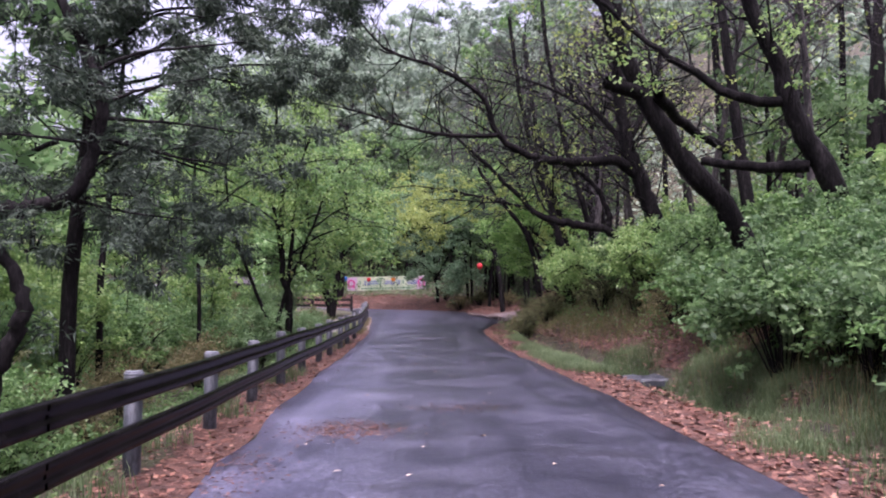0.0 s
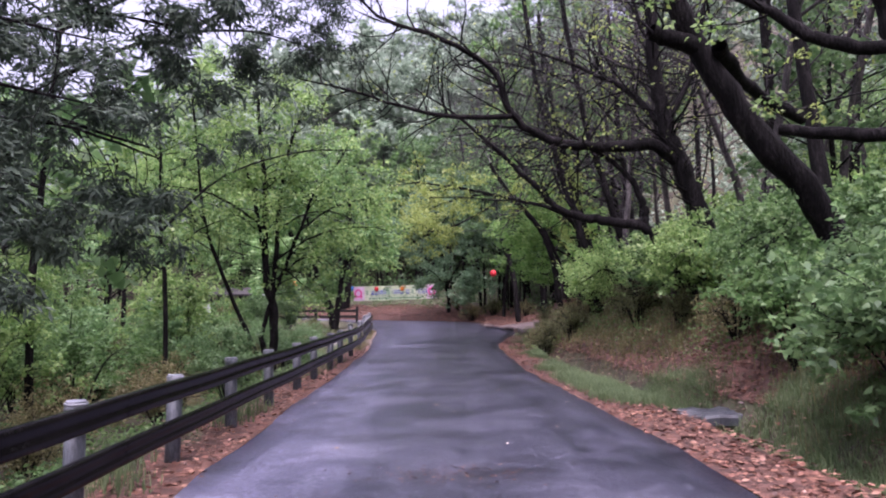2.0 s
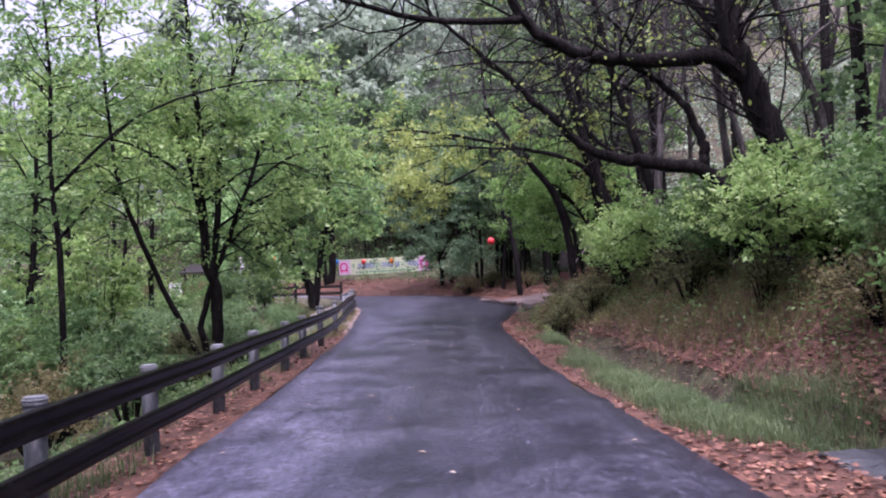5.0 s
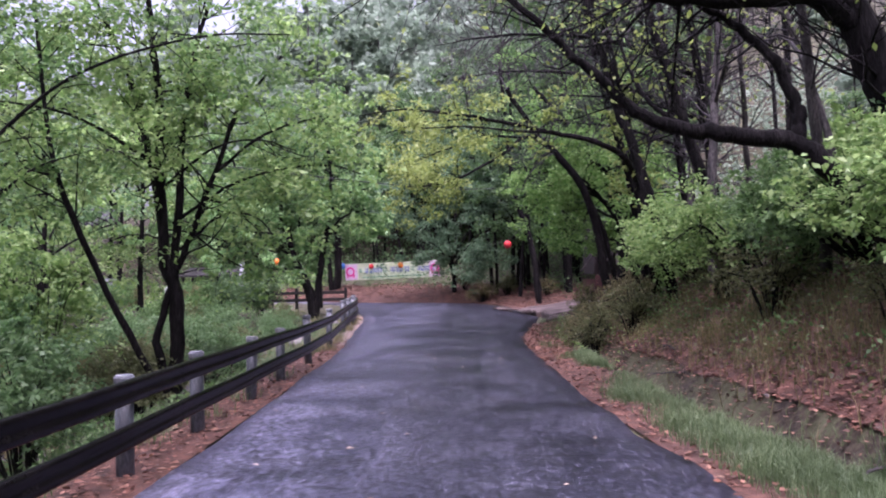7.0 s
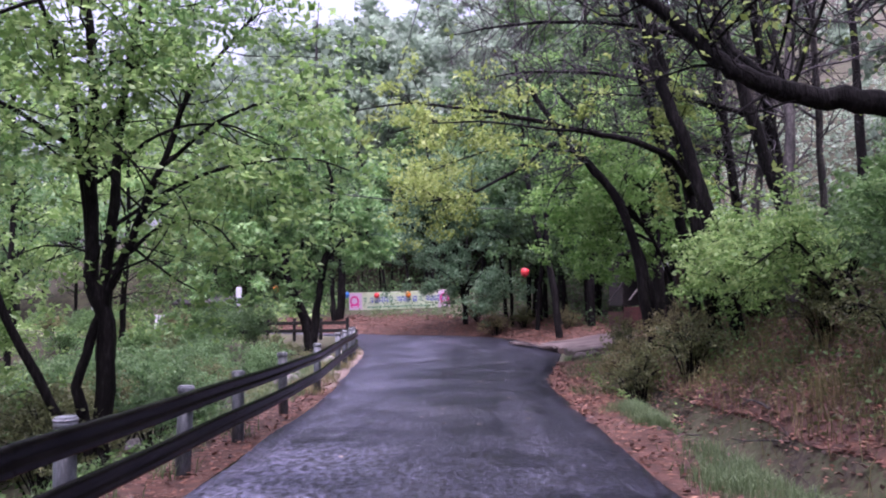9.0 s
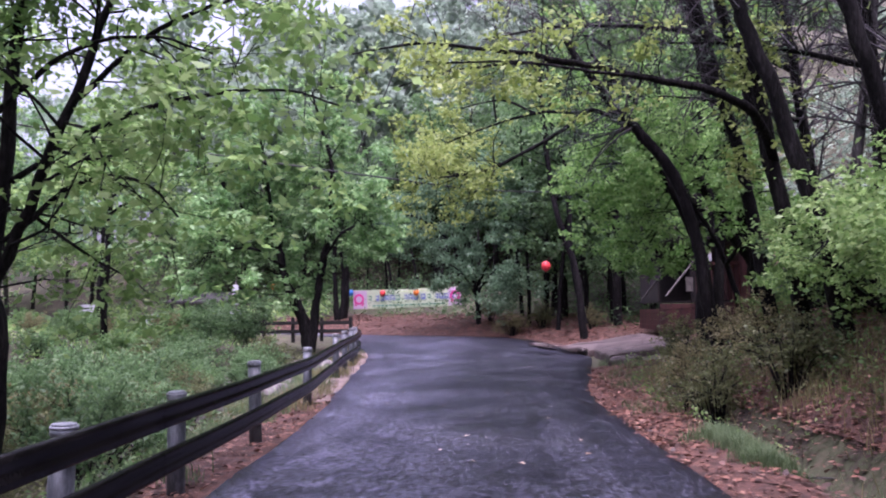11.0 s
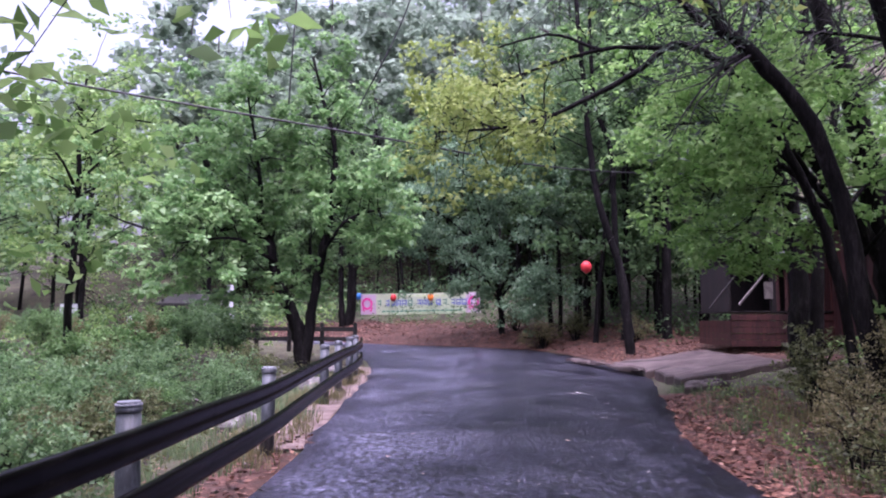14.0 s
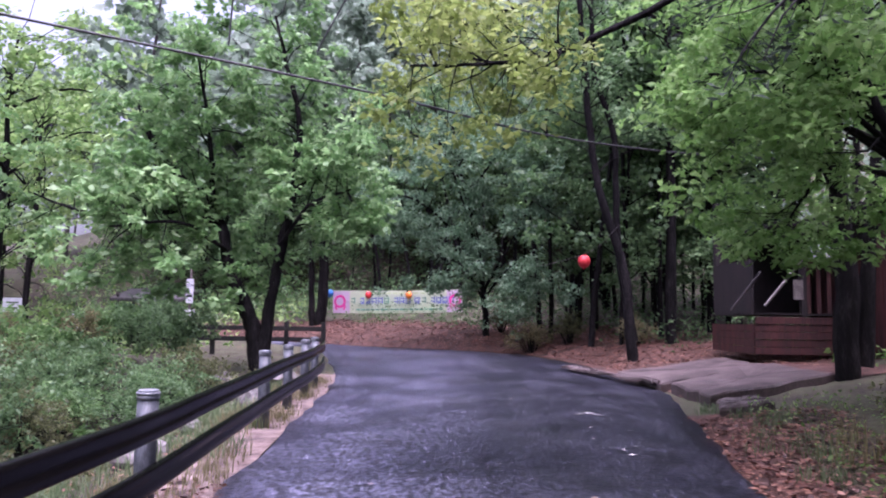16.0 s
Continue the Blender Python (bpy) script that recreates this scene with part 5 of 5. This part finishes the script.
kinds_d = [shrub(111, 0.75, 0.85, 3000, 0.05, "drygrass", "olive-brown twiggy shrub by the ditch", stems=30), shrub(112, 0.7, 0.95, 3000, 0.055, "leaf_olive", "dull olive twiggy shrub by the ditch", stems=26)]
set_out(kinds_d, [(3.1, 26.3), (2.75, 24.4), (3.7, 25.2), (3.2, 27.6), (3.9, 26.8), (3.3, 23.4), (2.75, 25.6), (4.3, 21.2), (4.4, 14.0), (4.3, 16.6), (4.9, 12.4), (4.1, 19.0), (1.0, 43.6), (0.2, 46.2), (3.8, 42), (2.2, 44)], "twiggy shrubs by the ditch", R, 0.7, 1.1)
kinds_l = [shrub(121, 1.0, 1.0, 2600, 0.1, "leaf", "green shrub in the gully"), shrub(122, 1.1, 1.1, 3600, 0.085, "leaf_dark", "grey-green shrub beyond the rail"), shrub(123, 0.7, 0.6, 1600, 0.075, "leaf_cool", "low grey-green shrub beyond the rail"), shrub(124, 0.9, 0.9, 2600, 0.07, "drygrass", "olive brown shrub beyond the rail")]
left_kinds = [shrub(141, 0.9, 0.95, 5000, 0.06, "leaf", "small-leaved green shrub beyond the rail", stems=22), shrub(142, 1.0, 1.1, 5200, 0.065, "leaf_dark", "loose dark-green shrub beyond the rail", stems=22), shrub(143, 0.8, 0.8, 4200, 0.05, "drygrass", "olive twiggy shrub beyond the rail", stems=26)]
set_out(left_kinds, scatter(R, 40, -9, -3.2, 2, 33, 1.05, lambda x, y: x < left_x(y) - (1.7 if y < 18 else 3.2)), "shrubs beyond the rail", R, 0.7, 1.2)
Q = random.Random(77)
tall_kinds = [shrub(151, 1.3, 2.7, 5200, 0.1, "leaf_bright", "tall fresh-green thicket bush beyond the rail", stems=26), shrub(152, 1.2, 2.3, 5200, 0.09, "leaf", "tall wet green thicket bush beyond the rail", stems=26), shrub(153, 1.3, 2.5, 4800, 0.12, "leaf_cool", "loose pale-green thicket bush beyond the rail", stems=24)]
set_out(tall_kinds, scatter(Q, 20, -11.5, -6.2, 10, 22, 1.4) + scatter(Q, 14, -17, -11, 12, 28, 1.8), "thicket beyond the rail", Q, 0.8, 1.2)
low_kinds = [shrub(154, 0.9, 1.3, 5200, 0.06, "leaf", "dull green twiggy bush below the rail", stems=26), shrub(155, 0.8, 1.2, 5200, 0.055, "leaf_olive", "dull olive twiggy bush below the rail", stems=28)]
set_out(low_kinds, scatter(Q, 16, -7.0, -3.4, 2.5, 9.5, 0.8, lambda x, y: x < left_x(y) - 1.3), "dark bushes below the rail", Q, 0.8, 1.15)
set_out([shrub(156, 0.95, 1.0, 5200, 0.06, "leaf_olive", "grey-olive brush filling the gully", stems=28), shrub(157, 1.0, 0.95, 5000, 0.065, "leaf_dark", "dull green bush filling the gully", stems=24)], scatter(Q, 26, -9.5, -4.0, 20, 35, 0.95, lambda x, y: x < left_x(y) - 2.0), "brush in the gully", Q, 0.8, 1.2)
set_out(kinds_l, [(-7.6, 33), (-8.4, 35), (-9.6, 34), (-9.2, 37), (-10.6, 36), (-8.4, 40.5), (-10.5, 40), (-12, 42), (-13, 45), (-17.5, 46), (-19, 49), (-15, 43), (-16.5, 44.5), (-11, 44.8), (-12.2, 46.5), (-18.5, 44), (-20, 46)] + scatter(R, 30, -22, -8, 10, 48, 1.8), "shrubs in the gully", R, 0.75, 1.3)


# arching shrubs with hollow shade under them
for k, (bx, by, reach) in enumerate(((4.9, 21.4, 1.5), (5.5, 19.2, 1.3), (5.3, 16.4, 1.4), (5.6, 13.6, 1.2), (4.9, 24.0, 1.3))):
    b = rooted(bx, by)
    z = b[2] + 0.15
    build_tree("arching_shrub", b, "arching fresh-green shrub over a hollow in the bank", "shrub", [
        limb([b, (bx - 0.2 - 0.1 * i, by + 0.2 * math.sin(2.1 * i), z + 0.5), (bx - 0.4 - reach * 0.5 * abs(math.cos(1.1 * i)), by + 0.8 * math.sin(1.7 * i), z + 0.85 + 0.1 * (i % 3)), (bx - 0.2 - reach * abs(math.cos(1.1 * i)), by + 1.2 * math.sin(1.7 * i), z + 0.6 + 0.14 * (i % 3))], 0.03, 0.006) for i in range(7)],
        ("leaf_bright", "leaf")[k % 2], 300 + k, 5200, 0.085, 90, 0.6, 0.1, 0.1, start=0.35, group="arching shrubs on the bank")


# ---- grass, fallen leaves, stones ----
def blades(name, places, rng, lo, hi, mat, label, wide=0.006):
    p = np.array(places)
    n = len(p)
    base = np.c_[p, height(p[:, 0], p[:, 1]) - 0.01]
    h = rng.uniform(lo, hi, (n, 1))
    a = rng.uniform(0, 2 * np.pi, n)
    d = np.c_[np.cos(a), np.sin(a), np.zeros(n)]
    w = np.c_[-np.sin(a), np.cos(a), np.zeros(n)] * wide
    lean = rng.uniform(0.15, 0.75, (n, 1))
    up = np.array([0, 0, 1.0])
    mid, tip = base + up * h * 0.6 + d * h * lean * 0.35, base + up * h * (1 - 0.35 * lean) + d * h * lean
    v = np.stack([base - w, base + w, mid + w * 0.8, mid - w * 0.8, tip], 1).reshape(-1, 3)
    k = np.arange(n)[:, None] * 5
    q = np.vstack([k + np.array([0, 1, 2, 3]), k + np.array([3, 2, 4, 4])])
    q[n:, 3] = q[n:, 0]
    me = bpy.data.meshes.new(name)
    me.from_pydata(v.tolist(), [], [tuple(r) for r in q[:n].tolist()] + [tuple(r[:3]) for r in q[n:].tolist()])
    me.materials.append(M[mat])
    return tagged(put_mesh(name, me), label, "grass", kind="stuff")


G = np.random.default_rng(77)


def tufts(n, per, spread, xf, y0, y1):
    y = G.uniform(y0, y1, n)
    c = np.c_[xf(y), y]
    return (c[:, None] + G.normal(0, spread, (n, per, 2))).reshape(-1, 2)


def right_tufts(n, per, d0, d1, y0, y1, spread=0.12):
    return tufts(n, per, spread, lambda y: right_x(y) + G.uniform(d0, d1, len(y)), y0, y1)


fresh = np.vstack([right_tufts(110, 110, 0.5, 2.0, 1, 8, 0.17), right_tufts(56, 260, 0.4, 1.1, 12.8, 16.5, 0.17), right_tufts(34, 260, 1.0, 1.6, 12.6, 15.0, 0.17), right_tufts(52, 260, 1.2, 2.2, 8.5, 11.6, 0.18), right_tufts(24, 200, 0.4, 1.0, 16, 19.5, 0.14), right_tufts(34, 260, 0.7, 1.05, 21.0, 22.8, 0.1), right_tufts(24, 70, 0.3, 1.0, 22, 33)])
fresh = fresh[fresh[:, 0] > right_x(fresh[:, 1]) + 0.15]
blades("grass", fresh, G, 0.07, 0.23, "grass", "soft green grass tufts along the verge", 0.0035)
dry = np.vstack([right_tufts(70, 55, 1.8, 3.0, 15, 25, 0.22), right_tufts(30, 50, 2.4, 3.4, 12, 20, 0.22), right_tufts(30, 40, 1.4, 2.6, 3, 12, 0.2), right_tufts(10, 50, 0.9, 1.8, 24, 29)])
blades("dry_grass", dry, G, 0.12, 0.45, "drygrass", "pale dry grass on the lower bank", 0.004)
lf = tufts(170, 50, 0.12, lambda y: left_x(y) - G.uniform(0.35, 2.2, len(y)), 3, 36)
lf = lf[lf[:, 0] < left_x(lf[:, 1]) - 0.2]
blades("grass", lf, G, 0.08, 0.3, "grass", "green weeds growing along the guard rail", 0.005)


def litter(name, pts, size, label):
    p = np.array(pts)
    n = len(p)
    c = np.c_[p, height(p[:, 0], p[:, 1]) + G.uniform(0.02, 0.05, n)]
    v, q = leaf_arrays(c, G, size, 0.3, 0.0, 0.95)
    z0 = np.repeat(c[:, 2], 4)
    v[:, 2] = z0 + (v[:, 2] - z0) * 0.45
    return tagged(put_mesh(name, mesh_from(name, v, q, M["litter"])), label, "fallen leaves", kind="stuff")


def strip(n, side, d0, d1, y0, y1, power=1.0):
    y = G.uniform(y0, y1, n)
    d = d0 + (d1 - d0) * G.uniform(0, 1, n) ** power
    return np.c_[right_x(y) + d, y] if side == "r" else np.c_[left_x(y) - d, y]


litter("fallen_leaves", np.vstack([strip(3000, "r", 0.0, 1.0, 1, 30), strip(1800, "r", 0.05, 1.3, 4, 13), strip(2600, "r", 1.4, 2.4, 8, 27), strip(2000, "r", 2.2, 5.5, 3, 27), strip(5200, "r", 0.0, 1.7, 22, 31), strip(2200, "r", 0.0, 1.2, 1, 30), strip(4000, "r", 1.3, 4.5, 9, 27), strip(9000, "r", 1.5, 4.2, 8, 26)]), 0.08, "damp reddish-brown fallen leaves along the verge")
litter("fallen_leaves", np.vstack([strip(3600, "l", 0.0, 0.95, 2, 27, 0.8), strip(900, "l", 0.8, 2.6, 2, 30), strip(1200, "l", 0.2, 3.5, 28, 40), strip(1500, "l", 0.0, 0.9, 2, 27)]), 0.075, "damp reddish-brown leaves under the guard rail")
litter("fallen_leaves", np.vstack([strip(16000, "r", 0.05, 9, 43, 54), strip(4000, "r", 0.3, 5, 35.5, 43)]), 0.11, "red-brown leaf litter on the bank at the bend")
road_leaves = np.c_[G.uniform(-2, 2, 60), G.uniform(3, 40, 60)]
v, q = leaf_arrays(np.c_[road_leaves, road_z(road_leaves[:, 1]) + 0.042], G, 0.07, 0.3, 0.0, 0.98)
v[:, 2] = np.repeat(road_z(road_leaves[:, 1]) + 0.04, 4) + np.abs(v[:, 2] - v[:, 2]) + np.tile([0, 0.008, 0.002, 0.01], 60)
tagged(put_mesh("scattered_leaves", mesh_from("scattered_leaves", v, q, island_material("pale_wet_leaf", [(0, (0.2, 0.13, 0.08)), (1, (0.42, 0.36, 0.3))]))), "a few pale wet leaves lying on the asphalt", "fallen leaves", kind="stuff")


def needle_patch(n, cx, cy, rx, ry, size, mat, label):
    """Small needles or bits lying on the asphalt."""
    p = np.c_[cx + rx * G.normal(0, 0.5, n), cy + ry * G.normal(0, 0.5, n)]
    z = road_z(p[:, 1]) + 0.034
    q4, f4 = leaf_arrays(np.c_[p, z], G, size, 0.16, 0.0, 0.98)
    q4[:, 2] = np.repeat(z, 4) + np.tile([0.004, 0.008, 0.004, 0.01], n)
    tagged(put_mesh("needle_patch", mesh_from("needle_patch", q4, f4, mat)), label, "fallen needles", kind="stuff")


needle_patch(700, -0.95, 7.3, 0.62, 0.5, 0.05, M["litter"], "brown pine needles gathered in a patch on the asphalt")
needle_patch(260, -1.5, 5.6, 0.35, 1.0, 0.05, M["litter"], "brown needles strewn along the lane's edge")
needle_patch(160, 0.1, 8.7, 0.7, 0.35, 0.04, M["litter"], "thin scatter of brown needles on wet asphalt")
pale_bits = island_material("pale_paper_leaf", [(0, (0.25, 0.23, 0.22)), (1, (0.5, 0.47, 0.46))])
needle_patch(9, 0.9, 28.6, 0.5, 1.8, 0.11, pale_bits, "pale wet leaves stuck to the dark asphalt")
needle_patch(3, 0.8, 31.0, 0.12, 0.1, 0.3, pale_bits, "pale scrap lying on the dark asphalt")
needle_patch(30, 0.2, 24.0, 1.0, 4.0, 0.05, pale_bits, "tiny pale petals on wet asphalt")


def stone(seed, r):
    rng = np.random.default_rng(seed)
    bm = bmesh.new()
    bmesh.ops.create_icosphere(bm, subdivisions=3, radius=r)
    s = rng.uniform(0.6, 1.3, 3)
    for v in bm.verts:
        f = 1 + 0.3 * noise.noise(v.co * (1.4 / r) + Vector((seed, 0, 0)))
        v.co = Vector((v.co.x * s[0], v.co.y * s[1], v.co.z * s[2] * 0.6)) * f
    return bm


def cover(name, n, x0, x1, y0, y1, keep, size, mat, label, rise=0.22):
    """Low leafy ground plants in drifts."""
    p = np.c_[G.uniform(x0, x1, n), G.uniform(y0, y1, n)]
    drift = np.sin(1.9 * p[:, 0] + 1.3 * np.sin(1.1 * p[:, 1])) * np.sin(1.4 * p[:, 1] + np.sin(2.3 * p[:, 0])) + 0.5 * np.sin(4.7 * p[:, 0] + 3.9 * p[:, 1])
    p = p[keep(p[:, 0], p[:, 1]) & (drift + G.normal(0, 0.35, n) > -0.25)]
    c = np.c_[p, height(p[:, 0], p[:, 1]) + rise * G.uniform(0.05, 1, len(p)) ** 1.5]
    return tagged(put_mesh(name, mesh_from(name, *leaf_arrays(c, G, size), M[mat])), label, "ground cover", kind="stuff")


cover("ground_plants", 20000, -12, -3, 22, 40, lambda x, y: x < left_x(y) - 1.4, 0.07, "leaf_olive", "dull olive plants covering the gully side")
cover("ground_plants", 44000, -12, -2.6, -6, 22, lambda x, y: x < left_x(y) - 0.9, 0.08, "leaf", "low green plants covering the gully side")
cover("ground_plants", 32000, -26, -9, -6, 50, lambda x, y: x < left_x(y) - 4, 0.15, "leaf_bright", "green undergrowth beyond the gully", 0.4)
cover("ground_plants", 22000, 3.2, 8, -4, 30, lambda x, y: x > right_x(y) + np.where((y > 11) & (y < 26), 3.3, 1.9), 0.075, "leaf", "low green plants on the bank")
cover("ground_plants", 36000, 5.5, 20, 2, 40, lambda x, y: x > right_x(y) + 3.6, 0.15, "leaf_bright", "green undergrowth up the hillside", 0.4)
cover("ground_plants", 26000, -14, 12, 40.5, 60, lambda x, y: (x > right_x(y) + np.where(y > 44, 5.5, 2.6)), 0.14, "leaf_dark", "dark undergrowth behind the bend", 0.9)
cover("ground_plants", 16000, -45, -8, 47, 66, lambda x, y: x < left_x(y) - 1.5, 0.26, "leaf_bright", "green undergrowth on the far left slope", 0.7)
cover("ground_plants", 14000, -42, -8, 50, 74, lambda x, y: x > right_x(y) + 0.8, 0.26, "leaf_bright", "green undergrowth beyond the bend", 0.7)
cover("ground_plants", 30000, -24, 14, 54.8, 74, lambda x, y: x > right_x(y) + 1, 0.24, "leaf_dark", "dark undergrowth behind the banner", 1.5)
cover("verge_weeds", 7000, 1.5, 6, 22, 31.2, lambda x, y: (x > right_x(y) + 0.75) & (x < right_x(y) + 2.6), 0.06, "leaf_bright", "fresh low weeds along the bank foot", 0.25)
cover("bank_weeds", 12000, 2.5, 6.5, 11, 27, lambda x, y: (x > right_x(y) + 2.0) & (x < right_x(y) + 4.2), 0.07, "leaf", "scattered green weeds on the litter of the bank", 0.45)
cover("bank_weeds", 16000, 2.5, 6, 11, 27, lambda x, y: (x > right_x(y) + 1.7) & (x < right_x(y) + 3.6), 0.06, "leaf_olive", "sparse olive weeds among litter on the bank", 0.3)
# leaf colour paled for haze here too
cover("ground_plants", 40000, 13, 46, 8, 84, lambda x, y: x > right_x(y) + 9, 0.5, "leaf_haze", "far hillside undergrowth with haze put into its pale green", 1.1)
straw = tufts(70, 45, 0.12, lambda y: left_x(y) - G.uniform(0.15, 0.9, len(y)), 25, 35)
straw = straw[straw[:, 0] < left_x(straw[:, 1]) - 0.05]
blades("dry_grass", straw, G, 0.08, 0.26, "drygrass", "straw-coloured grass at the road's edge", 0.004)
stones = []
for k in range(4):
    stones.append(tagged(part("boulder", stone(k + 1, 0.34), M["rock"]), "wet grey boulder in the stream gully", "boulder", "boulders in the gully"))
spots = [(-4.6, 31), (-5.4, 32.6), (-4.9, 34), (-5.9, 30.4), (-6.4, 33.6), (-4.2, 28.6), (-5.2, 28), (-6.6, 31.6), (-5.4, 35.6), (-4.4, 33.0), (-6.0, 36.4), (-7.2, 34.4), (-4.7, 36.2), (-5.6, 25.6), (-4.8, 22.6), (-5.6, 18.4), (-4.4, 35.2), (-3.9, 31.8)]
for i, (x, y) in enumerate(spots):
    s = R.uniform(0.5, 1.3)
    m = pose(x, y, ground_z(x, y) + 0.06, 0, 0, R.uniform(0, 360)) @ Matrix.Diagonal((s, s, s, 1))
    if i < 4:
        stones[i].matrix_basis = m
    else:
        copy_thing(stones[i % 4], Matrix.Identity(4)).matrix_basis = m


def fallen_branch(x, y, turn, length, seed):
    rng = np.random.default_rng(seed)
    root = thing("fallen_branch", (x, y, ground_z(x, y) + 0.05), "pale broken branch lying across the ditch", "branch", "branches in the ditch")
    a = radians(turn)
    pts = [(length * (i / 5 - 0.5) * math.cos(a) + rng.normal(0, 0.02), length * (i / 5 - 0.5) * math.sin(a) + rng.normal(0, 0.02), 0.03 * math.sin(i) + 0.04, 0.016 - 0.002 * i) for i in range(6)]
    line = smooth_line(np.array(pts), 3)
    put_mesh("stem", mesh_from("stem", *tubes([line], 6), M["bark_grey"], True), root)
    for tw in twigs_on([line], rng, 6, length * 0.35, 0.1, 0.3, 0)[0]:
        put_mesh("twig", mesh_from("twig", *tubes([tw], 4), M["bark_grey"], True), root)


for k, (dx, y, turn, ln) in enumerate(((1.25, 21.4, 20, 1.2), (1.5, 19.6, 130, 1.0), (1.3, 18.3, 70, 0.9), (1.2, 16.2, 150, 0.8), (1.4, 14.9, 40, 0.9), (1.7, 20.6, 85, 1.3))):
    fallen_branch(float(right_x(y)) + dx, y, turn, ln, 400 + k)
